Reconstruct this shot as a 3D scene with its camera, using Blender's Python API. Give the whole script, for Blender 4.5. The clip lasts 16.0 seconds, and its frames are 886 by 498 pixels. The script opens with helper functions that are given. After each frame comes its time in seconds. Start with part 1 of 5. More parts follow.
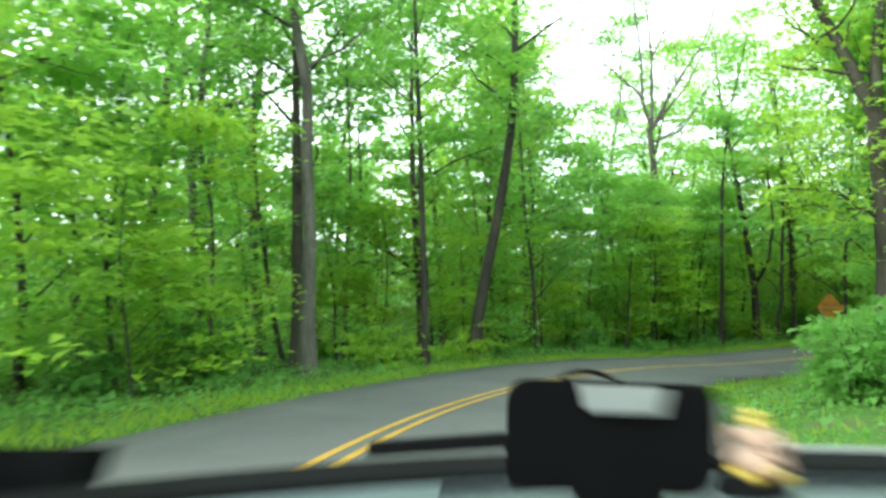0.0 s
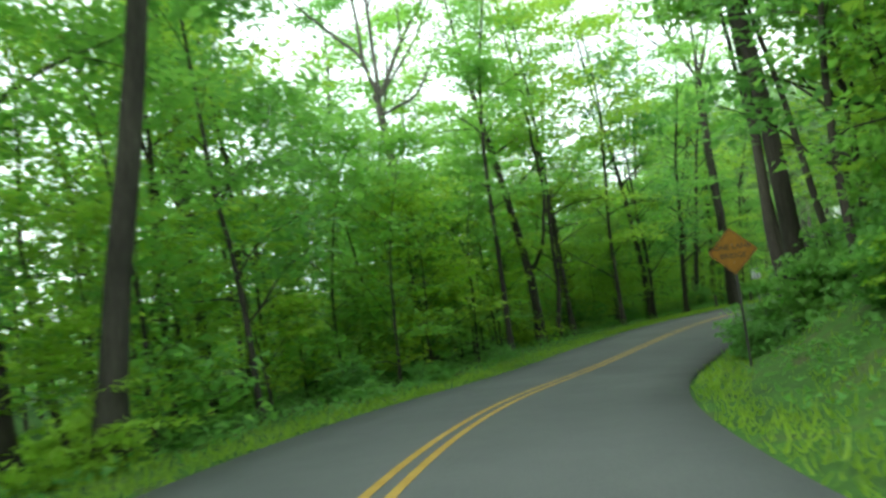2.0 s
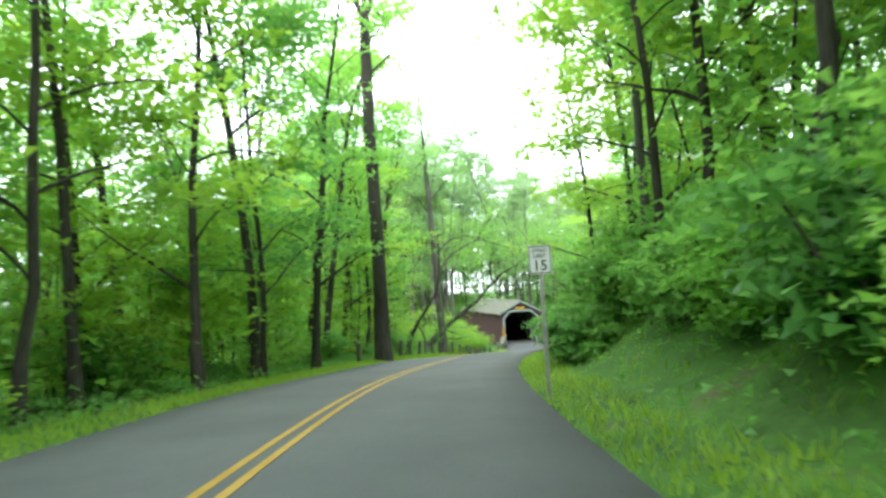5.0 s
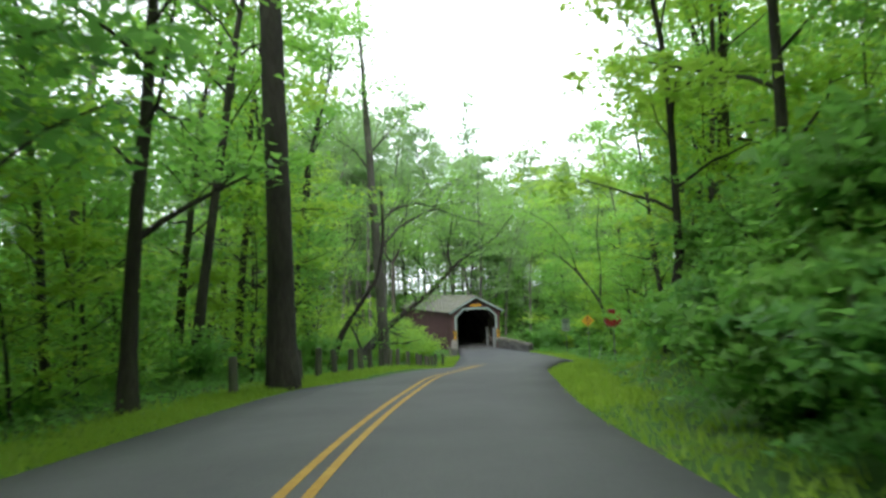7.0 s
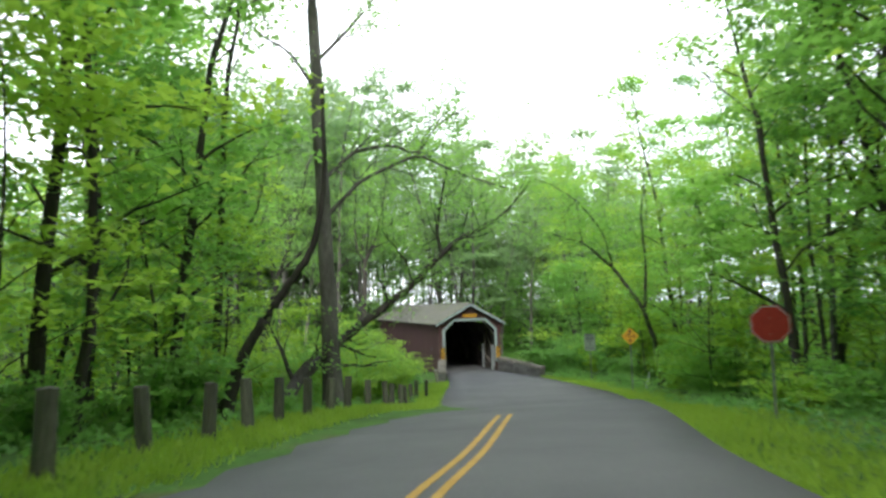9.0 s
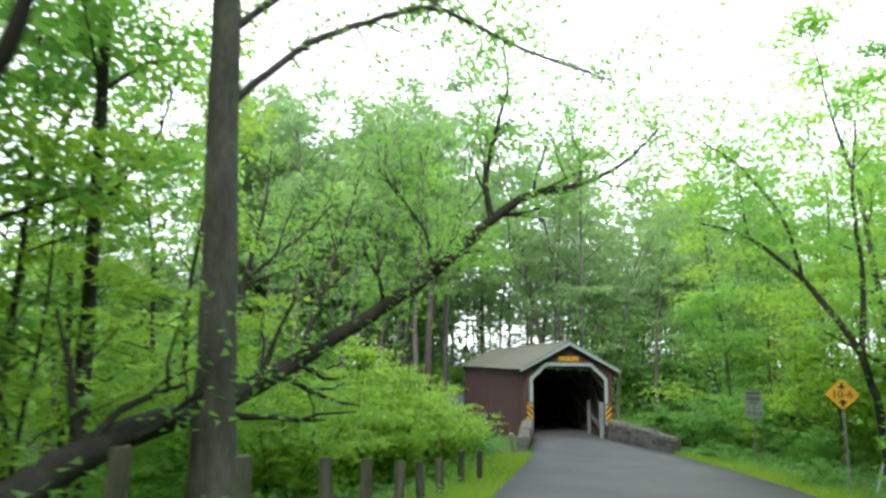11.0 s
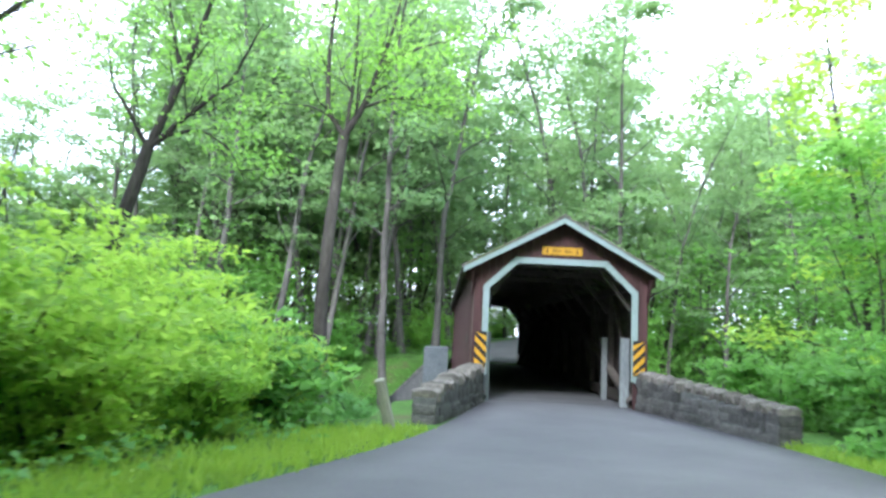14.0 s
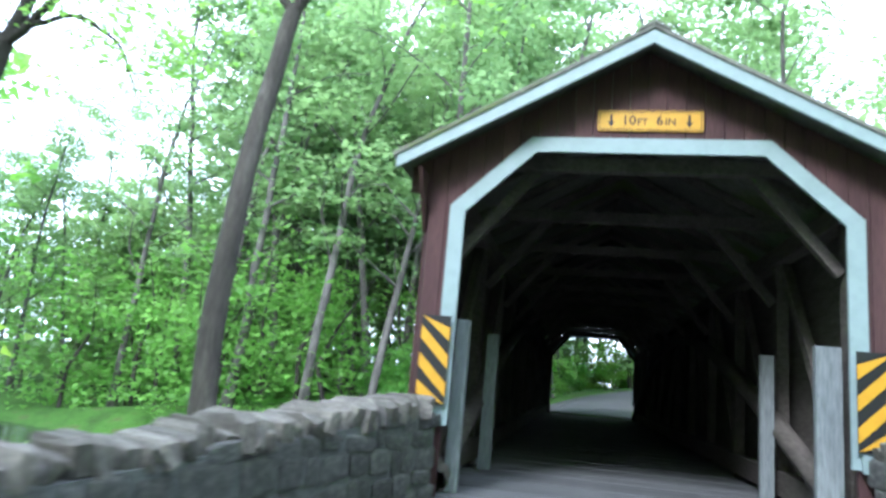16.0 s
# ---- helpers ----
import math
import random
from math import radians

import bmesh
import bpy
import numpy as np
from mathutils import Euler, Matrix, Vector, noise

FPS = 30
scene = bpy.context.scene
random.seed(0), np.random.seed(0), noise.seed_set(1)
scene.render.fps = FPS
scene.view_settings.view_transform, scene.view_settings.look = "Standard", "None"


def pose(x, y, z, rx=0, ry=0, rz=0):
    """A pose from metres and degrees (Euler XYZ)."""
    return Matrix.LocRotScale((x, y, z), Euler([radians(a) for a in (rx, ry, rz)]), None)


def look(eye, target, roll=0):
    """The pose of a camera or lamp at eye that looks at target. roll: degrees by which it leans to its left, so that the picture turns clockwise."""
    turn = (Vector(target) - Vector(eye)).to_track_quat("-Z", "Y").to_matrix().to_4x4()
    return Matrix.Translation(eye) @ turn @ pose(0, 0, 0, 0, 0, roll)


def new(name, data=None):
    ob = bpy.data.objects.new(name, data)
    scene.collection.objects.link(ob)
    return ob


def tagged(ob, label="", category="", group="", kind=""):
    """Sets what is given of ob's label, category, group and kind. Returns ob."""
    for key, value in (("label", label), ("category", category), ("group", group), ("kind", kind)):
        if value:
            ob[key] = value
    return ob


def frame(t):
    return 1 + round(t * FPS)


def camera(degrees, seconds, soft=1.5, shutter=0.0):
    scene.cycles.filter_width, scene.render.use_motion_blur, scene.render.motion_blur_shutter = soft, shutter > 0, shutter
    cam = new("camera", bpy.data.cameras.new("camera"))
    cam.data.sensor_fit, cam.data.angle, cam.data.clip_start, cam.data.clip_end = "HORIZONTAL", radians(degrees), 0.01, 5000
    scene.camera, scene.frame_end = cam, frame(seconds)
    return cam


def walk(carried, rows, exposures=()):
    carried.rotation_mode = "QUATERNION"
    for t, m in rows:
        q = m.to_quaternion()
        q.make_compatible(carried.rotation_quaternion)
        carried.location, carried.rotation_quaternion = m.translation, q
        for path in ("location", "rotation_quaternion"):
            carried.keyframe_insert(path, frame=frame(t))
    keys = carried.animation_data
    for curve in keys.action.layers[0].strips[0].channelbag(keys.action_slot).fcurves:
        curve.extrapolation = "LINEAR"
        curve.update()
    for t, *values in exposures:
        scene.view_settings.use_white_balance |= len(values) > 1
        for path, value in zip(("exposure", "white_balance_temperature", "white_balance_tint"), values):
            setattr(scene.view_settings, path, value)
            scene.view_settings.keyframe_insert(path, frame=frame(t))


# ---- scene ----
cam = camera(66.8, 16.0, soft=2.8, shutter=0.4)

EXPOSURES = [(0, 1.45, 6450, -10), (0.5, 1.2, 6400, -8), (1.0, 1.05, 6300, -6), (1.7, 0.8, 6300, -7), (2.5, 1.5, 6450, -11), (3.5, 1.9, 6200, -4), (4.7, 1.9, 6200, 0), (6.8, 0.9, 6200, 6), (8.2, 0.95, 6300, 9), (10.3, 1.05, 6250, 10), (11.5, 1.25, 6200, 8), (12.5, 1.5, 6000, 11), (13.5, 1.75, 5600, 15), (14.5, 1.85, 5450, 15), (16, 2.0, 5250, 13)]  # seconds, stops, white balance
PATH = [
    (0, (-7.432, -104.65, 10.644), (-8.928, -103.323, 10.635), -1.0),
    (0.5, (-9.801, -102.369, 10.152), (-11.192, -100.934, 10.206), -3.8),
    (1, (-12.013, -100.024, 9.657), (-13.265, -98.466, 9.724), -6.2),
    (1.5, (-14.067, -97.401, 9.177), (-15.106, -95.694, 9.254), -7.6),
    (2, (-15.929, -94.569, 8.743), (-16.751, -92.747, 8.805), -8.6),
    (2.5, (-17.368, -91.297, 8.302), (-17.98, -89.394, 8.359), -8.0),
    (3, (-18.382, -87.768, 7.896), (-18.734, -85.802, 8.007), -6.8),
    (3.5, (-19.087, -84.253, 7.51), (-19.218, -82.26, 7.61), -5.0),
    (4, (-19.232, -81.026, 7.082), (-19.204, -79.027, 7.166), -4.2),
    (4.5, (-19.091, -78.004, 6.638), (-18.946, -76.012, 6.753), -3.7),
    (4.7, (-18.971, -76.713, 6.504), (-18.768, -74.727, 6.626), -3.7),
    (6.8, (-17.601, -62.166, 5.692), (-17.153, -60.22, 5.808), -2.4),
    (7, (-17.401, -60.756, 5.603), (-16.936, -58.814, 5.717), -2.5),
    (7.5, (-16.721, -57.187, 5.333), (-16.21, -55.257, 5.445), -2.3),
    (8, (-16.022, -53.724, 5.074), (-15.442, -51.812, 5.17), -1.8),
    (8.2, (-15.691, -52.386, 4.971), (-15.093, -50.48, 5.069), -1.8),
    (10.3, (-11.418, -38.99, 4.0), (-11.187, -37.025, 4.297), -0.2),
    (10.5, (-10.921, -37.782, 3.878), (-10.714, -35.816, 4.179), 0.0),
    (11, (-9.505, -34.868, 3.534), (-9.343, -32.903, 3.866), 0.8),
    (11.5, (-8.11, -31.974, 3.174), (-7.953, -30.004, 3.482), 1.3),
    (12, (-6.786, -29.166, 2.895), (-6.666, -27.186, 3.148), 1.5),
    (12.5, (-5.789, -26.31, 2.396), (-5.696, -24.328, 2.644), 2.1),
    (13, (-5.082, -23.496, 1.833), (-4.984, -21.512, 2.071), 3.1),
    (13.5, (-4.13, -20.675, 1.546), (-4.062, -18.69, 1.782), 2.7),
    (14, (-3.107, -17.881, 1.419), (-3.115, -15.897, 1.673), 2.9),
    (14.5, (-2.256, -15.078, 1.249), (-2.411, -13.108, 1.553), 3.9),
    (15, (-1.62, -12.346, 1.083), (-1.885, -10.39, 1.409), 5.0),
    (15.5, (-1.064, -9.672, 0.971), (-1.437, -7.735, 1.301), 5.6),
    (16, (-0.575, -7.06, 0.934), (-0.992, -5.14, 1.308), 5.3),
]
walk(cam, [(t, look(eye, target, roll)) for t, eye, target, roll in PATH], exposures=EXPOSURES)


# ---- light ----
world = bpy.data.worlds.new("overcast")
world.use_nodes = True
scene.world = world
wn, wl = world.node_tree.nodes, world.node_tree.links
sky = wn.new("ShaderNodeTexSky")
sky.sky_type, sky.sun_disc = "NISHITA", False
sky.sun_elevation, sky.sun_rotation = radians(38), radians(200)
sky.dust_density, sky.air_density = 4.0, 1.0
cloud_noise = wn.new("ShaderNodeTexNoise")
cloud_noise.inputs["Scale"].default_value, cloud_noise.inputs["Detail"].default_value = 1.6, 4.0
cloud = wn.new("ShaderNodeValToRGB")
cloud.color_ramp.elements[0].position, cloud.color_ramp.elements[0].color = 0.35, (8.5, 9.2, 10.0, 1)
cloud.color_ramp.elements[1].position, cloud.color_ramp.elements[1].color = 0.65, (11.5, 11.5, 11.5, 1)
cover = wn.new("ShaderNodeMix")
cover.data_type = "RGBA"
cover.inputs["Factor"].default_value = 0.8
wl.new(cloud_noise.outputs["Fac"], cloud.inputs["Fac"])
wl.new(sky.outputs["Color"], cover.inputs["A"])
wl.new(cloud.outputs["Color"], cover.inputs["B"])
wl.new(cover.outputs["Result"], wn["Background"].inputs["Color"])
wn["Background"].inputs["Strength"].default_value = 0.15
sun = new("sun", bpy.data.lights.new("sun", "SUN"))
sun.data.energy, sun.data.angle, sun.data.color = 1.3, radians(14), (1, 0.95, 0.86)
sun.matrix_world = look((0, 0, 0), (0.25, 0.72, -0.62))


# ---- materials ----
def nodes_of(name, rough=0.7, spec=0.3):
    m = bpy.data.materials.new(name)
    m.use_nodes = True
    b = m.node_tree.nodes["Principled BSDF"]
    b.inputs["Roughness"].default_value = rough
    b.inputs["Specular IOR Level"].default_value = spec
    return m, m.node_tree.nodes, m.node_tree.links, b


def noise_ramp(n, l, scale, stops, detail=5.0, stretch=(1, 1, 1), rough=0.6):
    co, mp = n.new("ShaderNodeTexCoord"), n.new("ShaderNodeMapping")
    mp.inputs["Scale"].default_value = stretch
    tx, rp = n.new("ShaderNodeTexNoise"), n.new("ShaderNodeValToRGB")
    tx.inputs["Scale"].default_value, tx.inputs["Detail"].default_value, tx.inputs["Roughness"].default_value = scale, detail, rough
    l.new(co.outputs["Object"], mp.inputs["Vector"])
    l.new(mp.outputs["Vector"], tx.inputs["Vector"])
    l.new(tx.outputs["Fac"], rp.inputs["Fac"])
    els = rp.color_ramp.elements
    while len(els) < len(stops):
        els.new(0.5)
    for e, (p, c) in zip(els, stops):
        e.position, e.color = p, (*c, 1)
    return tx.outputs["Fac"], rp.outputs["Color"]


def mixed(n, l, a, b, fac, mode="MIX"):
    mx = n.new("ShaderNodeMix")
    mx.data_type, mx.blend_type = "RGBA", mode
    for key, v in (("A", a), ("B", b), ("Factor", fac)):
        if isinstance(v, (int, float)):
            mx.inputs[key].default_value = v
        elif isinstance(v, tuple):
            mx.inputs[key].default_value = (*v, 1)
        else:
            l.new(v, mx.inputs[key])
    return mx.outputs["Result"]


def bumped(n, l, b, height, strength, dist=0.02):
    bp = n.new("ShaderNodeBump")
    bp.inputs["Strength"].default_value, bp.inputs["Distance"].default_value = strength, dist
    l.new(height, bp.inputs["Height"])
    l.new(bp.outputs["Normal"], b.inputs["Normal"])


def rough_material(name, stops, scale, fine, bump=0.4, dist=0.02, rough=0.85, stretch=(1, 1, 1), vary=0.0, spec=0.25):
    """A matt surface with large patches and fine grain; vary shifts the value from object to object."""
    m, n, l, b = nodes_of(name, rough, spec)
    _, big = noise_ramp(n, l, scale, stops, 4.0, stretch)
    fac, small = noise_ramp(n, l, fine, [(0.25, (0.62, 0.62, 0.62)), (0.75, (1.25, 1.25, 1.25))], 6.0, stretch)
    col = mixed(n, l, big, small, 1.0, "MULTIPLY")
    if vary:
        oi, rp = n.new("ShaderNodeObjectInfo"), n.new("ShaderNodeMapRange")
        rp.inputs["To Min"].default_value, rp.inputs["To Max"].default_value = 1 - vary, 1 + vary
        l.new(oi.outputs["Random"], rp.inputs["Value"])
        col = mixed(n, l, col, rp.outputs["Result"], 1.0, "MULTIPLY")
    l.new(col, b.inputs["Base Color"])
    bumped(n, l, b, fac, bump, dist)
    return m


def leaf_material(name, dark, light, glow):
    """Thin leaves: light falls on them and through them; every leaf and every plant has its own shade."""
    m, n, l, b = nodes_of(name, 0.5, 0.4)
    ge, oi = n.new("ShaderNodeNewGeometry"), n.new("ShaderNodeObjectInfo")
    patch, _ = noise_ramp(n, l, 0.55, [(0, (0, 0, 0)), (1, (1, 1, 1))], 2.0)
    blend, grain = n.new("ShaderNodeMapRange"), n.new("ShaderNodeMath")
    blend.inputs["From Min"].default_value, blend.inputs["From Max"].default_value = 0.3, 0.7
    l.new(patch, blend.inputs["Value"])
    grain.operation = "MULTIPLY_ADD"
    grain.inputs[1].default_value = 0.35
    l.new(ge.outputs["Random Per Island"], grain.inputs[0])
    soft = n.new("ShaderNodeMath")
    soft.operation = "MULTIPLY"
    soft.inputs[1].default_value = 0.65
    l.new(blend.outputs["Result"], soft.inputs[0])
    l.new(soft.outputs["Value"], grain.inputs[2])
    leaf = mixed(n, l, dark, light, grain.outputs["Value"])
    shade = n.new("ShaderNodeValToRGB")
    shade.color_ramp.elements[0].color, shade.color_ramp.elements[1].color = (0.75, 0.86, 1.0, 1), (1.15, 1.1, 0.85, 1)
    l.new(oi.outputs["Random"], shade.inputs["Fac"])
    col = mixed(n, l, leaf, shade.outputs["Color"], 1.0, "MULTIPLY")
    l.new(col, b.inputs["Base Color"])
    tr, ad = n.new("ShaderNodeBsdfTranslucent"), n.new("ShaderNodeMixShader")
    l.new(mixed(n, l, col, glow, 0.6), tr.inputs["Color"])
    ad.inputs["Fac"].default_value = 0.6
    l.new(b.outputs["BSDF"], ad.inputs[1])
    l.new(tr.outputs["BSDF"], ad.inputs[2])
    l.new(ad.outputs["Shader"], n["Material Output"].inputs["Surface"])
    return m


def plain(name, col, rough=0.5, spec=0.4, dirt=0.15, metal=0.0):
    """Paint or plastic with faint dirt."""
    m, n, l, b = nodes_of(name, rough, spec)
    d = 1 - dirt * 2
    fac, c = noise_ramp(n, l, 7.0, [(0.3, tuple(v * d for v in col)), (0.6, col)], 6.0)
    l.new(c, b.inputs["Base Color"])
    b.inputs["Metallic"].default_value = metal
    return m


LEAF_SPRING = leaf_material("spring leaves", (0.15, 0.32, 0.07), (0.26, 0.48, 0.10), (0.39, 0.68, 0.12))
LEAF_DEEP = leaf_material("deep green leaves", (0.10, 0.23, 0.06), (0.18, 0.36, 0.09), (0.28, 0.55, 0.11))
# greyer copy of the leaf greens: haze put into the colour
LEAF_HAZED = leaf_material("hazed grey green leaves", (0.125, 0.225, 0.095), (0.23, 0.35, 0.145), (0.37, 0.55, 0.2))
LEAF_LIME = leaf_material("lime leaves", (0.22, 0.38, 0.055), (0.35, 0.53, 0.075), (0.49, 0.70, 0.09))
GRASS = leaf_material("verge grass", (0.15, 0.27, 0.035), (0.28, 0.42, 0.055), (0.34, 0.49, 0.06))
BARK = rough_material("grey brown bark", [(0.3, (0.03, 0.027, 0.024)), (0.6, (0.065, 0.058, 0.05)), (0.8, (0.12, 0.115, 0.1))], 2.2, 16, 0.9, 0.05, 0.95, (1, 1, 0.22), 0.25)
PALE_BARK = rough_material("pale grey bark", [(0.3, (0.06, 0.056, 0.05)), (0.65, (0.14, 0.132, 0.12))], 2.0, 14, 0.7, 0.03, 0.95, (1, 1, 0.3), 0.2)
SOIL = rough_material("forest floor", [(0.3, (0.035, 0.075, 0.014)), (0.55, (0.06, 0.14, 0.02)), (0.72, (0.085, 0.085, 0.04))], 0.7, 9, 0.8, 0.06, 0.95)
ASPHALT = rough_material("worn grey asphalt", [(0.3, (0.074, 0.076, 0.08)), (0.7, (0.108, 0.11, 0.113))], 0.35, 60, 0.35, 0.006, 0.85)
YELLOW_PAINT = rough_material("yellow road paint", [(0.35, (0.33, 0.19, 0.028)), (0.7, (0.42, 0.265, 0.055))], 2.0, 40, 0.2, 0.004, 0.7)
RED_BOARD = rough_material("brown red barn boards", [(0.3, (0.056, 0.029, 0.03)), (0.7, (0.084, 0.042, 0.042))], 1.2, 22, 0.35, 0.01, 0.8, (3, 3, 0.25), 0.14)
DARK_WOOD = rough_material("dark old timber", [(0.3, (0.065, 0.057, 0.05)), (0.7, (0.13, 0.113, 0.1))], 1.5, 20, 0.4, 0.01, 0.85, (1, 0.2, 1), 0.15)
WHITE_TRIM = plain("white painted trim", (0.235, 0.30, 0.305), 0.5, 0.4, 0.07)
GREY_BOARD = rough_material("pale weathered boards", [(0.3, (0.14, 0.16, 0.165)), (0.7, (0.22, 0.24, 0.245))], 1.5, 18, 0.3, 0.01, 0.8, (2, 2, 0.3), 0.1)
ROOF = rough_material("weathered grey roof with moss", [(0.35, (0.115, 0.115, 0.1)), (0.52, (0.155, 0.152, 0.13)), (0.64, (0.10, 0.125, 0.045))], 0.9, 14, 0.3, 0.01, 0.7, (1, 1, 1), 0.08)
STONE = rough_material("grey rubble stone", [(0.3, (0.06, 0.06, 0.06)), (0.55, (0.11, 0.108, 0.104)), (0.75, (0.17, 0.163, 0.15))], 3.5, 26, 0.7, 0.03, 0.9, (1, 1, 1), 0.35)
COPING = rough_material("pale brown coping stone", [(0.3, (0.09, 0.085, 0.077)), (0.55, (0.17, 0.158, 0.14)), (0.75, (0.25, 0.23, 0.2))], 3.5, 26, 0.7, 0.03, 0.9, (1, 1, 1), 0.3)
MORTAR = rough_material("grey mortar", [(0.3, (0.085, 0.088, 0.088)), (0.7, (0.14, 0.143, 0.14))], 5, 40, 0.5, 0.02, 0.95)
POST_WOOD = rough_material("weathered fence wood", [(0.3, (0.052, 0.055, 0.042)), (0.7, (0.125, 0.125, 0.095))], 3, 22, 0.6, 0.02, 0.9, (2, 2, 0.25), 0.25)
GREY_WOOD = rough_material("sun-bleached wood", [(0.3, (0.16, 0.17, 0.13)), (0.7, (0.27, 0.27, 0.21))], 3, 22, 0.5, 0.015, 0.9, (2, 2, 0.25), 0.1)
# masonry of the far bank, its colour paled and blued to imitate haze
CONCRETE = rough_material("hazed blue grey masonry", [(0.3, (0.09, 0.108, 0.118)), (0.7, (0.145, 0.165, 0.172))], 0.8, 9, 0.5, 0.02, 0.9)
DECK_WOOD = rough_material("worn grey deck planks", [(0.3, (0.075, 0.078, 0.08)), (0.7, (0.125, 0.128, 0.13))], 1.5, 20, 0.4, 0.01, 0.85, (0.2, 1, 1), 0.15)
SIGN_YELLOW = plain("yellow sign sheet", (0.52, 0.28, 0.018), 0.45, 0.35, 0.1)
SIGN_WHITE = plain("white sign sheet", (0.40, 0.43, 0.43), 0.4, 0.4, 0.06)
SIGN_GREY = plain("faded pale sign sheet", (0.22, 0.265, 0.215), 0.5, 0.3, 0.12)
SIGN_INK = plain("faded grey sign ink", (0.075, 0.09, 0.085), 0.6, 0.3, 0.1)
# yellow sheet of the warning sign, darkened in its colour for the shade there
SIGN_SHADED = plain("shaded orange yellow sign sheet", (0.205, 0.098, 0.01), 0.55, 0.25, 0.15)
SIGN_RED = plain("red sign sheet", (0.30, 0.026, 0.02), 0.45, 0.35, 0.1)
SIGN_BLACK = plain("black sign ink", (0.015, 0.015, 0.016), 0.5, 0.3, 0.0)
STEEL = plain("galvanised steel", (0.22, 0.22, 0.22), 0.5, 0.5, 0.15, 0.5)
DARK_STEEL = plain("dark steel post", (0.035, 0.035, 0.033), 0.6, 0.4, 0.1)
WATER, _n, _l, _b = nodes_of("creek water", 0.08, 0.5)
_b.inputs["Base Color"].default_value = (0.035, 0.045, 0.03, 1)
_f, _ = noise_ramp(_n, _l, 3.0, [(0, (0, 0, 0)), (1, (1, 1, 1))], 4.0)
bumped(_n, _l, _b, _f, 0.3, 0.03)


# ---- building blocks ----
def mesh_of(name, verts, faces, material=None, smooth=False):
    me = bpy.data.meshes.new(name)
    me.from_pydata([tuple(v) for v in verts], [], [tuple(f) for f in faces])
    if material:
        me.materials.append(material)
    if smooth:
        me.polygons.foreach_set("use_smooth", [True] * len(me.polygons))
    me.update()
    return me


def quads(name, corners, material):
    """A mesh of loose faces from an array (n, 3 or 4 corners, 3)."""
    n, k = corners.shape[:2]
    me = bpy.data.meshes.new(name)
    me.vertices.add(k * n)
    me.vertices.foreach_set("co", np.ascontiguousarray(corners, dtype=np.float32).ravel())
    me.loops.add(k * n)
    me.loops.foreach_set("vertex_index", np.arange(k * n, dtype=np.int32))
    me.polygons.add(n)
    me.polygons.foreach_set("loop_start", np.arange(0, k * n, k, dtype=np.int32))
    me.materials.append(material)
    me.update(calc_edges=True)
    return me


def part(name, data, material, parent, label=""):
    """One mesh object under a thing or under a part; data is a mesh or a bmesh."""
    if isinstance(data, bmesh.types.BMesh):
        me = bpy.data.meshes.new(name)
        data.to_mesh(me)
        data.free()
        data = me
    if material and not data.materials:
        data.materials.append(material)
    ob = new(name, data)
    ob.parent = parent
    return tagged(ob, label)


def bars(specs, bevel=0.0):
    """A bmesh of boxes, each (size, matrix)."""
    bm = bmesh.new()
    for size, m in specs:
        bmesh.ops.create_cube(bm, size=1, matrix=m @ Matrix.Diagonal((*size, 1)))
    if bevel:
        bmesh.ops.bevel(bm, geom=bm.edges[:], offset=bevel, segments=2, affect="EDGES", profile=0.6)
    return bm


def slab(x0, x1, y0, y1, z0, z1, bevel=0.0):
    return bars([((x1 - x0, y1 - y0, z1 - z0), Matrix.Translation(((x0 + x1) / 2, (y0 + y1) / 2, (z0 + z1) / 2)))], bevel)


def beam(a, b, w, h):
    """A bmesh of one straight timber from a to b."""
    a, b = Vector(a), Vector(b)
    m = Matrix.Translation((a + b) / 2) @ (b - a).to_track_quat("Y", "Z").to_matrix().to_4x4()
    return bars([((w, (b - a).length, h), m)], min(w, h) * 0.06)


def prism(outline, y0, y1):
    """A bmesh: an outline in x and z, drawn out along y."""
    bm = bmesh.new()
    front = [bm.verts.new((x, y0, z)) for x, z in outline]
    back = [bm.verts.new((x, y1, z)) for x, z in outline]
    bm.faces.new(front)
    bm.faces.new(back[::-1])
    for i in range(len(outline)):
        j = (i + 1) % len(outline)
        bm.faces.new((front[j], front[i], back[i], back[j]))
    bmesh.ops.recalc_face_normals(bm, faces=bm.faces[:])
    return bm


def lettering(text, size, material, parent, where, label="black lettering"):
    """Flat raised letters as a mesh, facing -y of the parent."""
    cu = bpy.data.curves.new("lettering", "FONT")
    cu.body, cu.size, cu.extrude, cu.align_x, cu.align_y = text, size, 0.001, "CENTER", "CENTER"
    cu.resolution_u, cu.offset = 3, size * 0.012
    tmp = bpy.data.objects.new("lettering", cu)
    me = bpy.data.meshes.new_from_object(tmp)
    bpy.data.objects.remove(tmp)
    me.materials.clear()
    ob = part("lettering", me, material, parent, label)
    ob.matrix_basis = where @ pose(0, 0, 0, 90)
    return ob


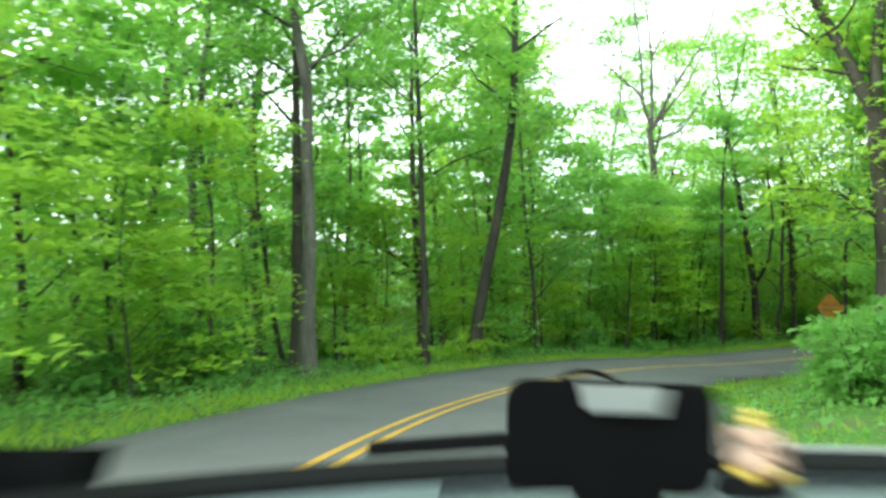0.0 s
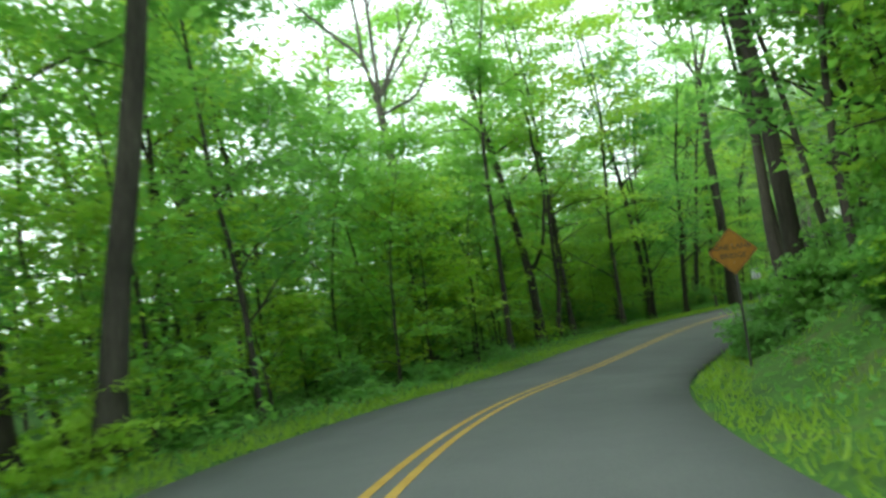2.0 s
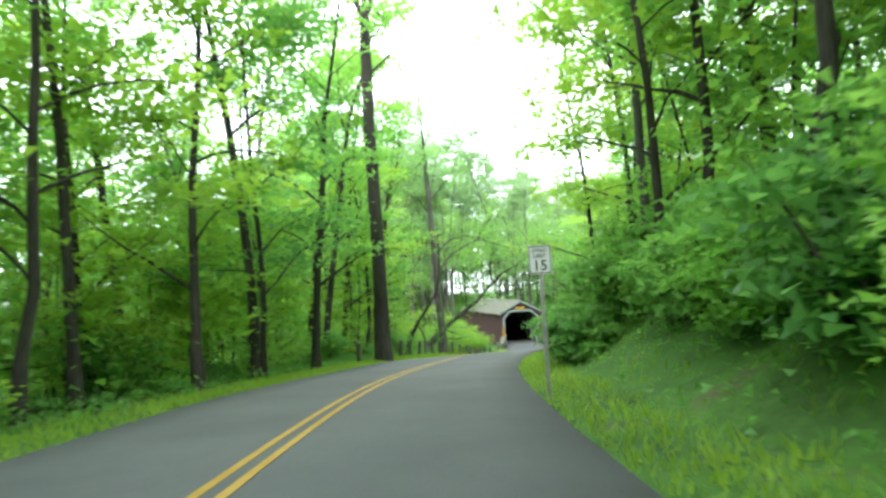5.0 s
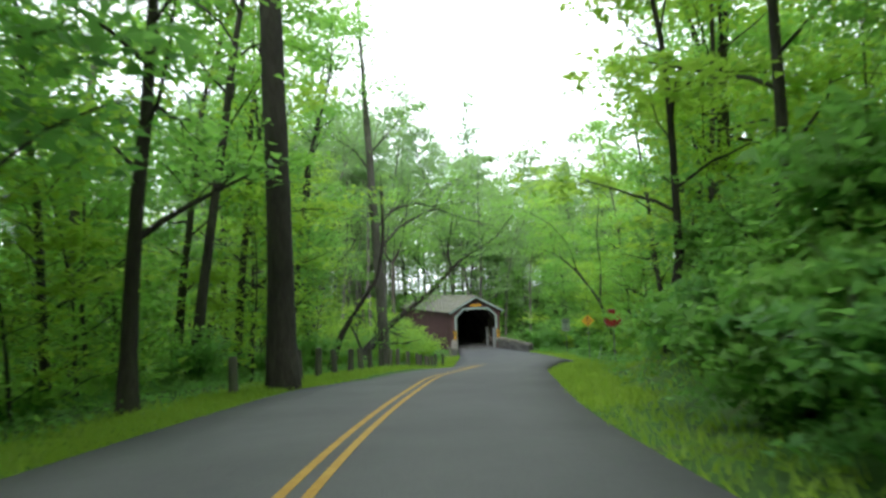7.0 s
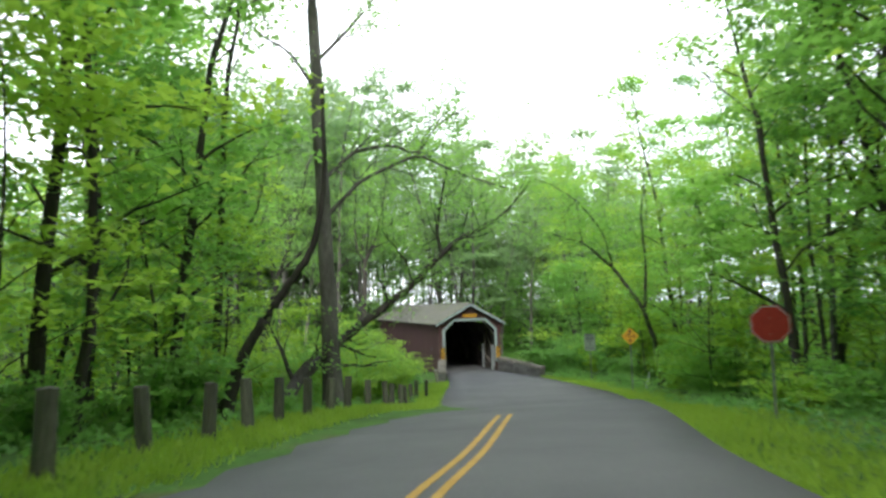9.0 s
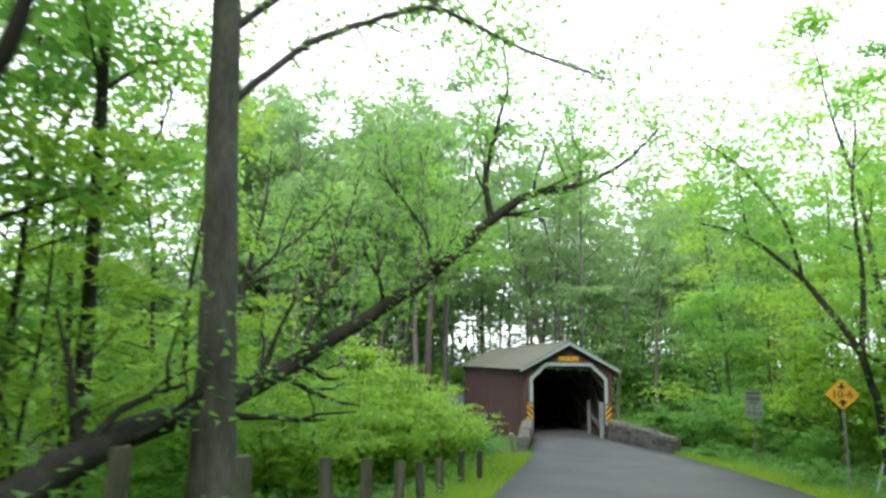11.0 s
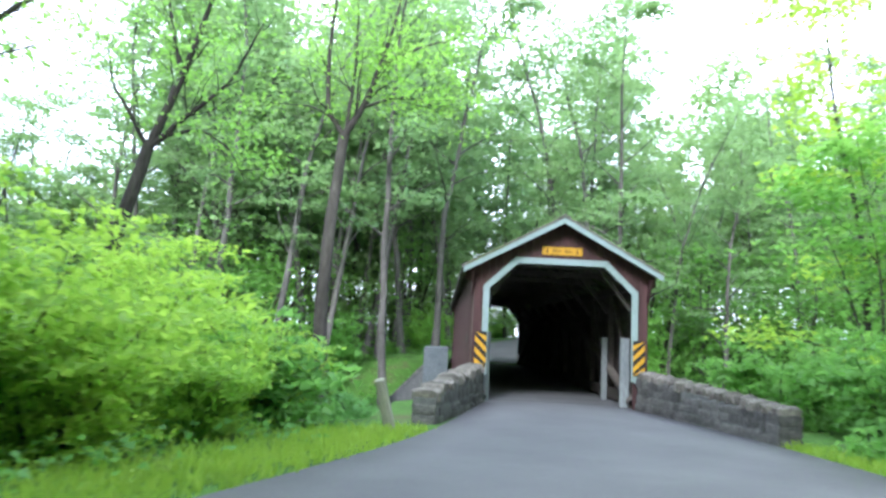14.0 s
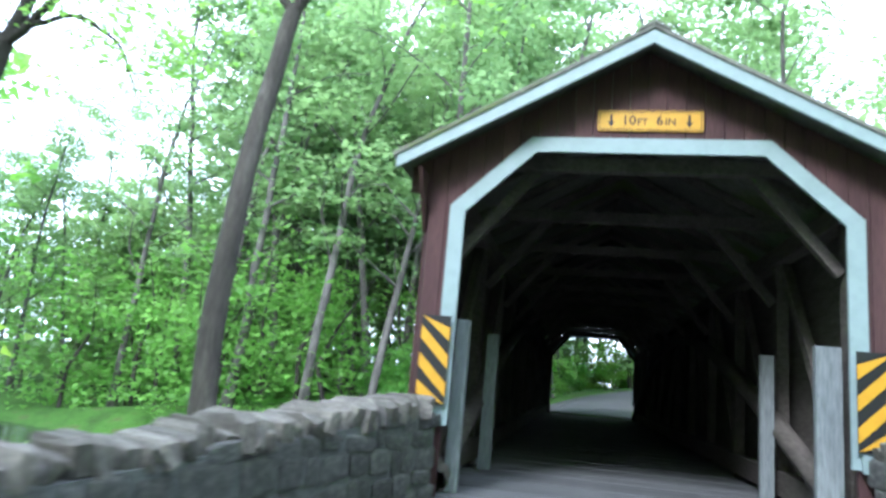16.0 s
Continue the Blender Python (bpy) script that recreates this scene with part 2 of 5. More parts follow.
def tube(path, radii, sides=7):
    """Vertices and quads of a round, tapering limb along a path."""
    path = np.asarray(path, float)
    n = len(path)
    way = np.gradient(path, axis=0)
    way /= np.linalg.norm(way, axis=1)[:, None] + 1e-9
    ref = np.where(np.abs(way[:, 2:3]) > 0.8, np.array([[1.0, 0, 0]]), np.array([[0, 0, 1.0]]))
    u = np.cross(way, ref)
    u /= np.linalg.norm(u, axis=1)[:, None] + 1e-9
    v = np.cross(way, u)
    a = np.linspace(0, 2 * np.pi, sides, endpoint=False)
    ring = u[:, None] * np.cos(a)[None, :, None] + v[:, None] * np.sin(a)[None, :, None]
    verts = (path[:, None] + ring * np.asarray(radii)[:, None, None]).reshape(-1, 3)
    faces = [(i * sides + j, i * sides + (j + 1) % sides, (i + 1) * sides + (j + 1) % sides, (i + 1) * sides + j) for i in range(n - 1) for j in range(sides)]
    return verts, faces


def joined(tubes):
    verts, faces, off = [], [], 0
    for v, f in tubes:
        verts.append(v)
        faces += [tuple(i + off for i in q) for q in f]
        off += len(v)
    return np.concatenate(verts), faces


def leaves(rng, centres, each, size, flat=0.35, spread=0.55, tilt=0.5):
    """Loose pointed leaves in flattened sprays about the given centres."""
    c = np.repeat(np.asarray(centres, float), each, axis=0)
    n = len(c)
    c = c + rng.normal(0, 1, (n, 3)) * (spread, spread, spread * flat)
    up = rng.normal(0, tilt, (n, 3)) + (0, 0, 1)
    up /= np.linalg.norm(up, axis=1)[:, None]
    a = np.cross(up, rng.normal(0, 1, (n, 3)))
    a /= np.linalg.norm(a, axis=1)[:, None] + 1e-9
    b = np.cross(up, a)
    s = size * rng.uniform(0.6, 1.35, (n, 1))
    return np.stack([c + a * s * 1.1, c + b * s * 0.7 - a * s * 0.7, c - b * s * 0.7 - a * s * 0.7], 1)


def wander(rng, start, way, length, steps, bend, lift=0.0):
    pts = [np.array(start, float)]
    way = np.array(way, float) / np.linalg.norm(way)
    for _ in range(steps):
        way = way + rng.normal(0, bend, 3) + (0, 0, lift)
        way /= np.linalg.norm(way)
        pts.append(pts[-1] + way * length / steps)
    return np.array(pts)


def tree_meshes(seed, height, radius, first, reach, sprays, each, size, bark, leaf, limbs=14, lean=0.02, spread=0.75, custom=None, flat=0.2, bend=0.06):
    """A trunk with limbs, and its crown of leaves. first: height of the lowest limb as a share; reach: longest limb in metres."""
    rng = np.random.default_rng(seed)
    trunk = wander(rng, (0, 0, -0.4), (rng.normal(0, lean), rng.normal(0, lean), 1), height + 0.4, 12, bend, 0.03)
    share = np.linspace(0, 1, 13)
    rad = radius * (1 - 0.86 * share) * (1 + 0.55 * np.exp(-share * 26))
    tubes, tips = [tube(trunk, rad, 9)], []
    for k in range(limbs):
        f = first + (0.97 - first) * (k + rng.uniform(0, 0.8)) / limbs
        p = np.array([np.interp(f, share, trunk[:, i]) for i in range(3)])
        az = k * 2.4 + rng.uniform(-0.5, 0.5)
        rise = 0.4 + 1.1 * f + rng.uniform(-0.2, 0.25)
        far = reach * (1.05 - 0.75 * abs(f - 0.55) - 0.25 * f) * rng.uniform(0.7, 1.15)
        limb = wander(rng, p, (math.cos(az), math.sin(az), rise), far, 5, 0.15, -0.03)
        r0 = np.interp(f, share, rad) * rng.uniform(0.38, 0.55)
        tubes.append(tube(limb, r0 * np.linspace(1, 0.18, 6), 4))
        tips.append(limb[2:])
        for j in range(2):
            q = limb[rng.integers(2, 5)]
            twig = wander(rng, q, limb[-1] - limb[0] + rng.normal(0, far * 0.5, 3), far * rng.uniform(0.3, 0.5), 3, 0.2)
            tubes.append(tube(twig, r0 * 0.34 * np.linspace(1, 0.2, 4), 3))
            tips.append(twig[1:])
    for line, r0, r1 in custom or ():
        line = np.array(line, float)
        fine = np.stack([np.interp(np.linspace(0, len(line) - 1, 4 * len(line)), range(len(line)), line[:, i]) for i in range(3)], 1)
        fine[1:-1] = (fine[:-2] + fine[1:-1] * 2 + fine[2:]) / 4 + rng.normal(0, 0.02, (len(fine) - 2, 3))
        tubes.append(tube(fine, np.linspace(r0, r1, len(fine)), 8))
    v, f = joined(tubes)
    wood = mesh_of("trunk", v, f, bark, True)
    crown = None
    if sprays:
        tips = np.concatenate(tips)
        pick = tips[rng.integers(0, len(tips), sprays)] + rng.normal(0, 0.2, (sprays, 3))
        crown = quads("crown", leaves(rng, pick, each, size, flat, spread, 0.4), leaf)
    return wood, crown


def shrub_meshes(seed, height, radius, sprays, each, size, leaf, stems=7):
    rng = np.random.default_rng(seed)
    tubes, tips = [], []
    for k in range(stems):
        az = rng.uniform(0, 6.28)
        out = rng.uniform(0.15, 1.15) * radius / height
        stem = wander(rng, (math.cos(az) * 0.12, math.sin(az) * 0.12, -0.15), (math.cos(az) * out, math.sin(az) * out, 1), height * rng.uniform(0.45, 1.05), 6, 0.14)
        tubes.append(tube(stem, 0.03 * np.linspace(1, 0.2, 7), 4))
        tips.append(stem[1:])
    tips = np.concatenate(tips)
    pick = tips[rng.integers(0, len(tips), sprays)] + rng.normal(0, 1, (sprays, 3)) * (radius * 0.2, radius * 0.2, height * 0.06)
    pick[:, 2] = np.abs(pick[:, 2])
    v, f = joined(tubes)
    return mesh_of("branchwork", v, f, BARK, True), quads("foliage", leaves(rng, pick, each, size, 0.3, radius * 0.115, 0.6), leaf)


# ---- the lie of the land ----
ROAD_LINE = np.array([  # centre line of the two-lane road down to the bridge
    (16, -130, 13.4), (3.5, -117.5, 11.7), (-8.6, -105.8, 9.44), (-12.4, -102.1, 8.66), (-15.7, -97.7, 7.89), (-18.3, -92.4, 7.19), (-19.9, -86.6, 6.54), (-20.6, -81.0, 5.88), (-20.65, -77.5, 5.42),
    (-20.4, -73.2, 5.05), (-19.7, -67.7, 4.77), (-18.8, -62.0, 4.49), (-17.6, -56.3, 4.08), (-16.2, -50.8, 3.67), (-14.5, -45.7, 3.33), (-12.7, -40.6, 2.96)])
EDGES = np.array([  # the last stretch: y, left edge, right edge, height
    (-41, -15.6, -9.6, 2.95), (-36, -13.9, -7.0, 2.5), (-31, -12.0, -4.6, 1.95), (-27, -10.2, -2.6, 1.35), (-23, -8.6, -0.4, 0.6),
    (-19, -7.1, 1.5, 0.27), (-15, -6.05, 2.2, 0.07), (-10, -4.5, 2.95, -0.17), (-6.5, -3.2, 3.05, -0.25), (-4.4, -2.85, 2.85, -0.27), (-0.2, -1.95, 1.95, -0.27)])
FAR_LINE = np.array([(0, 26.5, -0.25), (0.4, 33, -0.05), (2.4, 42, 0.6), (7, 52, 1.5), (16, 62, 2.5), (36, 76, 3.8)])
HALF = 3.15


def smooth_line(line, n):
    d = np.r_[0, np.cumsum(np.linalg.norm(np.diff(line, axis=0), axis=1))]
    s = np.linspace(0, d[-1], n)
    out = np.stack([np.interp(s, d, line[:, i]) for i in range(line.shape[1])], 1)
    for _ in range(8):
        out[1:-1] = (out[:-2] + 2 * out[1:-1] + out[2:]) / 4
    return out


def strip_edges(line, half):
    way = np.gradient(line[:, :2], axis=0)
    way /= np.linalg.norm(way, axis=1)[:, None]
    left = np.c_[line[:, :2] + np.c_[-way[:, 1], way[:, 0]] * half, line[:, 2]]
    right = np.c_[line[:, :2] - np.c_[-way[:, 1], way[:, 0]] * half, line[:, 2]]
    return left, right


upper = smooth_line(ROAD_LINE, 150)
ul, ur = strip_edges(upper, HALF)
low = smooth_line(EDGES, 60)
ll, lr = np.c_[low[:, 1], low[:, 0], low[:, 3]], np.c_[low[:, 2], low[:, 0], low[:, 3]]
keep = ul[:, 1] < -43
LEFT, RIGHT = smooth_line(np.r_[ul[keep], ll], 240), smooth_line(np.r_[ur[keep], lr], 240)
far_road = smooth_line(FAR_LINE, 40)
fl, fr = strip_edges(far_road, 2.6)
fl[0], fr[0] = (-1.95, 26.6, -0.25), (1.95, 26.6, -0.25)
MID = np.r_[(LEFT + RIGHT) / 2, far_road]
WIDE = np.r_[np.linalg.norm(LEFT - RIGHT, axis=1) / 2, np.full(40, 2.6)]
SIDE = np.r_[RIGHT - LEFT, fr - fl][:, :2]
SIDE = SIDE / np.linalg.norm(SIDE, axis=1)[:, None]


def step(v, a, b):
    s = np.clip((v - a) / (b - a), 0, 1)
    return s * s * (3 - 2 * s)


def from_road(x, y):
    """For arrays of places: metres outside the road's edge, whether to the right, and the road's height there."""
    x, y = np.atleast_1d(x).astype(float), np.atleast_1d(y).astype(float)
    out, side, high = np.empty(len(x)), np.empty(len(x)), np.empty(len(x))
    for a in range(0, len(x), 4000):
        d = np.stack([x[a:a + 4000, None] - MID[None, :, 0], y[a:a + 4000, None] - MID[None, :, 1]], -1)
        i = np.argmin((d**2).sum(-1), 1)
        near = d[np.arange(len(i)), i]
        out[a:a + 4000] = np.linalg.norm(near, axis=1) - WIDE[i]
        side[a:a + 4000] = (near * SIDE[i]).sum(1)
        high[a:a + 4000] = MID[i, 2]
    return out, side, high


def land(x, y):
    x, y = np.atleast_1d(x).astype(float), np.atleast_1d(y).astype(float)
    out, side, high = from_road(x, y)
    e = np.maximum(out, 0)
    right = side > 0
    bank = step(y, -36, -50) * (1 - 0.8 * step(y, -80, -90))
    z_left = high - 0.05 * np.minimum(e, 3) - 0.09 * np.clip(e - 3, 0, 25)
    z_right = high + bank * (0.75 * np.clip(e - 1.1, 0, 2.4) + 0.5 * np.clip(e - 3.5, 0, 4) + 0.1 * np.clip(e - 7.6, 0, 20)) - (1 - bank) * 0.03 * np.minimum(e, 20)
    z = np.where(right, z_right, z_left)
    z = z * (1 - 0.6 * step(e, 60, 200)) + 0.22 * np.sin(x * 0.31 + 1) * np.sin(y * 0.27) * step(e, 2, 8)
    far_bank = 25.5 + 5.5 * step(x, -2.7, -3.3) * step(x, -14, -9)
    creek = step(y, 3.5 - 5 * step(np.abs(x), 3.2, 6.5) - 4 * step(-x, 3.4, 5.2) * step(x, -30, -14), 8.5 - 2 * step(np.abs(x), 3.2, 6.5)) * step(y, far_bank, far_bank - 5)
    z = z * (1 - creek) + creek * (-3.6 + 0.15 * np.sin(x * 0.7))
    z = z - 0.07 * step(out, 0.4, -0.4)
    return z


def land_at(x, y):
    return float(land([x], [y])[0])


def axis(a, b, fine, far):
    mid = np.arange(a, b + fine, fine)
    steps = fine * 1.35 ** np.arange(1, 40)
    tail = np.cumsum(steps)
    tail = tail[tail < far]
    return np.r_[a - tail[::-1], mid, b + tail]


gx, gy = axis(-56, 40, 1.1, 900), axis(-128, 62, 1.1, 900)
GX, GY = np.meshgrid(gx, gy)
GZ = land(GX.ravel(), GY.ravel())
nx = len(gx)
ground_faces = [(j * nx + i, j * nx + i + 1, (j + 1) * nx + i + 1, (j + 1) * nx + i) for j in range(len(gy) - 1) for i in range(nx - 1)]
ground = new("ground", mesh_of("ground", np.c_[GX.ravel(), GY.ravel(), GZ], ground_faces, SOIL, True))
tagged(ground, "dark green woodland floor with soil and low growth", "ground", kind="structure")


def ribbon(name, left, right, lift, across=6, crown=0.05):
    s = np.linspace(0, 1, across + 1)
    v = left[:, None] * (1 - s)[None, :, None] + right[:, None] * s[None, :, None]
    v[:, :, 2] += lift + crown * (1 - (2 * s - 1) ** 2)[None, :]
    skirt_l, skirt_r = v[:, :1].copy(), v[:, -1:].copy()
    skirt_l[:, :, 2] -= 0.25
    skirt_r[:, :, 2] -= 0.25
    v = np.concatenate([skirt_l, v, skirt_r], 1)
    n, w = v.shape[:2]
    f = [(i * w + j, i * w + j + 1, (i + 1) * w + j + 1, (i + 1) * w + j) for i in range(n - 1) for j in range(w - 1)]
    return mesh_of(name, v.reshape(-1, 3), f, ASPHALT, True)


road = tagged(new("road", ribbon("road", LEFT, RIGHT, 0.03)), "worn grey asphalt country road running down to a bridge", "road", kind="structure")
tagged(new("road_beyond", ribbon("road_beyond", fl, fr, 0.03)), "grey asphalt road beyond the covered bridge", "road", kind="structure")


def painted_line(offset, width, last):
    mid = (LEFT + RIGHT) / 2
    m = mid[mid[:, 1] < last]
    w = RIGHT[: len(m)] - LEFT[: len(m)]
    w = w / np.linalg.norm(w, axis=1)[:, None]
    a, b = m + w * (offset - width / 2), m + w * (offset + width / 2)
    a[:, 2] += 0.086
    b[:, 2] += 0.086
    v = np.stack([a, b], 1)
    f = [(2 * i, 2 * i + 1, 2 * i + 3, 2 * i + 2) for i in range(len(m) - 1)]
    ob = new("centre_line", mesh_of("centre_line", v.reshape(-1, 3), f, YELLOW_PAINT))
    return tagged(ob, "worn yellow centre line painted on the asphalt", "road marking", "double centre line", "structure")


painted_line(-0.13, 0.11, -34)
painted_line(0.13, 0.11, -34)
water = tagged(new("water", quads("water", np.array([[(-200, 5, -3.2), (200, 5, -3.2), (200, 24, -3.2), (-200, 24, -3.2)]]), WATER)), "shallow dark creek water under the bridge", "creek", kind="structure")


# ---- the covered bridge ----
SPAN, FLOOR = 26.3, -0.27
SPRING, TOP, HALF_TOP, HALF_OPEN = 2.76, 3.51, 1.18, 1.97
WALL_X, EAVE_X, EAVE_Z, RIDGE_Z = 2.30, 2.55, 3.24, 4.63
bridge = tagged(new("covered_bridge"), "dark red wooden covered bridge with white portal trim and grey roof", "bridge")


def gable_z(x):
    return EAVE_Z + (RIDGE_Z - EAVE_Z) * (1 - abs(x) / EAVE_X)


def opening_z(x):
    """Upper edge of the portal opening at x, or the floor beside it."""
    x = abs(x)
    if x >= HALF_OPEN:
        return FLOOR - 0.5
    return TOP if x <= HALF_TOP else TOP - (TOP - SPRING) * (x - HALF_TOP) / (HALF_OPEN - HALF_TOP)


def facing(y0, y1):
    """Upright boards of one portal face, cut to the gable above and the opening below."""
    edges = [-EAVE_X + 0.02, -2.42, -WALL_X]
    x = -WALL_X
    while x < WALL_X - 0.05:
        x += 0.1917
        edges.append(min(x, WALL_X))
    edges += [2.42, EAVE_X - 0.02]
    for a, b in zip(edges, edges[1:]):
        if b - a < 0.01:
            continue
        a2, b2 = a + 0.004, b - 0.004
        cut = sorted({a2, b2, *(c for c in (-HALF_OPEN, -HALF_TOP, 0, HALF_TOP, HALF_OPEN) if a2 < c < b2)})
        flare = lambda x: EAVE_Z - 0.3 - 1.6 * max(0.0, (EAVE_X - abs(x)) - 0.12) if abs(x) > WALL_X else opening_z(x)
        top = [(x, gable_z(x) - 0.03) for x in cut]
        if abs((a + b) / 2) > WALL_X:
            low = [(x, min(flare(x), gable_z(x) - 0.1)) for x in cut]
        else:
            low = [(x, opening_z(min(max(x, a2 + 1e-4), b2 - 1e-4))) for x in cut]
        part("board", prism(top + low[::-1], y0, y1), RED_BOARD, portal)


def trim_ring(y0, y1, w=0.165):
    """The white board frame round the opening: two jambs, two haunches and a head."""
    h = w / 2
    knee = h * math.tan(math.radians(22.5) * 0.95)
    for s in (-1, 1):
        jamb = [(s * (HALF_OPEN - h), 0.45), (s * (HALF_OPEN + h), 0.45), (s * (HALF_OPEN + h), SPRING + knee), (s * (HALF_OPEN - h), SPRING - knee)]
        part("jamb", prism(jamb if s > 0 else jamb[::-1], y0, y1), WHITE_TRIM, portal, "white painted jamb board")
        haunch = [(s * (HALF_OPEN - h), SPRING - knee), (s * (HALF_OPEN + h), SPRING + knee), (s * (HALF_TOP + knee), TOP + h), (s * (HALF_TOP - knee), TOP - h)]
        part("haunch", prism(haunch if s > 0 else haunch[::-1], y0, y1), WHITE_TRIM, portal, "white painted slanting trim board")
    head = [(-HALF_TOP + knee, TOP - h), (HALF_TOP - knee, TOP - h), (HALF_TOP + knee, TOP + h), (-HALF_TOP - knee, TOP + h)]
    part("head_board", prism(head, y0, y1), WHITE_TRIM, portal, "white painted head board")


for y_face, out in ((0.0, -1), (SPAN, 1)):
    portal = new("portal")
    portal.parent = bridge
    facing(y_face - 0.03, y_face + 0.03)
    y_t = y_face + out * 0.055
    trim_ring(y_t - 0.022, y_t + 0.022)
    for s in (-1, 1):
        rake = [(0, RIDGE_Z + 0.02), (s * (EAVE_X + 0.06), EAVE_Z - 0.01), (s * (EAVE_X + 0.06), EAVE_Z - 0.15), (0, RIDGE_Z - 0.13)]
        yr = y_face + out * 0.42
        part("rake_board", prism(rake if s < 0 else rake[::-1], yr - 0.02, yr + 0.02), WHITE_TRIM, portal, "pale painted board along the gable edge")

# side walls of upright boards, with a small opening painted black near the portal
for s in (-1, 1):
    wall = part("side_wall", slab(s * WALL_X - 0.02, s * WALL_X + 0.02, 0.05, SPAN - 0.05, FLOOR - 0.55, 3.12), DARK_WOOD, bridge, "dark framing behind the wall boards")
    data = slab(-0.014, 0.014, -0.136, 0.136, FLOOR - 0.75, 3.16, 0.004)
    me = bpy.data.meshes.new("board")
    data.to_mesh(me)
    data.free()
    me.materials.append(RED_BOARD)
    y = 0.18
    while y < SPAN - 0.1:
        b = new("board", me)
        b.parent = wall
        b.location = (s * (WALL_X + 0.036 + 0.004 * math.sin(y * 7)), y, 0.02 * math.sin(y * 3.7))
        y += 0.282
    # no hole is cut: a black slab gives the opening's darkness
    part("opening_dark", slab(s * (WALL_X + 0.05) - 0.016, s * (WALL_X + 0.05) + 0.016, 1.9, 2.2, 1.2, 1.5, 0.004), SIGN_BLACK, wall, "small black square slab painting the darkness of an opening")
    # cheek under the overhanging gable
    bm = bmesh.new()
    pts = [(-0.4, EAVE_Z - 0.12), (0.03, 2.5), (0.03, EAVE_Z - 0.1)]
    a = [bm.verts.new((s * (WALL_X + 0.03), y, z)) for y, z in pts]
    b = [bm.verts.new((s * (WALL_X + 0.07), y, z)) for y, z in pts]
    bm.faces.new(a), bm.faces.new(b[::-1])
    for i in range(3):
        bm.faces.new((a[i], a[(i + 1) % 3], b[(i + 1) % 3], b[i]))
    bmesh.ops.recalc_face_normals(bm, faces=bm.faces[:])
    part("cheek", bm, RED_BOARD, bridge)

# roof: two slopes with standing seams
for s in (-1, 1):
    slope = part("roof_slope", prism([(0, RIDGE_Z + 0.03), (s * (EAVE_X + 0.1), EAVE_Z - 0.03), (s * (EAVE_X + 0.1), EAVE_Z + 0.005), (0, RIDGE_Z + 0.065)], -0.46, SPAN + 0.46), ROOF, bridge, "weathered grey roof slope with moss stains")
    ang = math.atan2(RIDGE_Z - EAVE_Z, EAVE_X)
    run = math.hypot(EAVE_X + 0.1, RIDGE_Z - EAVE_Z + 0.06)
    data = bars([((run, 0.028, 0.03), Matrix.Identity(4))], 0.004)
    me = bpy.data.meshes.new("seam")
    data.to_mesh(me)
    data.free()
    me.materials.append(ROOF)
    for k in range(46):
        seam = new("seam", me)
        seam.parent = slope
        seam.matrix_basis = Matrix.Translation((s * (EAVE_X + 0.1) / 2, -0.42 + k * 0.604, (RIDGE_Z + EAVE_Z) / 2 + 0.045)) @ Matrix.Rotation(s * ang, 4, "Y")
part("ridge_cap", prism([(-0.16, RIDGE_Z - 0.01), (0, RIDGE_Z + 0.08), (0.16, RIDGE_Z - 0.01), (0.16, RIDGE_Z + 0.025), (0, RIDGE_Z + 0.115), (-0.16, RIDGE_Z + 0.025)], -0.47, SPAN + 0.47), ROOF, bridge)

# deck, trusses with arches, braces and rafters
data = slab(-2.2, 2.2, -0.145, 0.145, FLOOR - 0.1, FLOOR + 0.02, 0.006)
me = bpy.data.meshes.new("deck_plank")
data.to_mesh(me)
data.free()
me.materials.append(DECK_WOOD)
deck = part("deck", slab(-2.2, 2.2, 0.0, SPAN, FLOOR - 0.45, FLOOR - 0.11), DARK_WOOD, bridge)
for k in range(88):
    p = new("deck_plank", me)
    p.parent = deck
    p.location = (0, 0.16 + k * 0.2975, 0.004 * math.sin(k * 2.3))
for s in (-1, 1):
    truss = new("truss")
    truss.parent = bridge
    part("lower_chord", beam((s * 2.08, 0.3, FLOOR + 0.25), (s * 2.08, SPAN - 0.3, FLOOR + 0.25), 0.16, 0.3), DARK_WOOD, truss)
    part("upper_chord", beam((s * 2.1, 0.1, 3.02), (s * 2.1, SPAN - 0.1, 3.02), 0.2, 0.24), DARK_WOOD, truss)
    for k in range(11):
        y = 0.5 + k * 2.53
        part("post", beam((s * 2.12, y, FLOOR), (s * 2.12, y, 3.0), 0.16, 0.2), DARK_WOOD, truss)
        if k < 10:
            up = 1 if k < 5 else -1
            part("diagonal", beam((s * 2.14, y + (0.1 if up > 0 else 2.43), FLOOR + 0.3), (s * 2.14, y + (2.43 if up > 0 else 0.1), 2.9), 0.12, 0.16), DARK_WOOD, truss)
        part("knee_brace", beam((s * 2.02, y, 2.35), (s * 1.15, y, 3.42), 0.12, 0.12), DARK_WOOD, truss, "slanting timber brace")
    ring = np.array([(s * 1.99, y, FLOOR + 0.05 + 2.75 * math.sin(math.pi * (y + 0.2) / (SPAN + 0.4))) for y in np.linspace(0.1, SPAN - 0.1, 28)])
    v, f = tube(ring, np.full(28, 0.13), 8)
    part("arch", mesh_of("arch", v, f, DARK_WOOD, True), DARK_WOOD, truss, "curved timber arch of the truss")
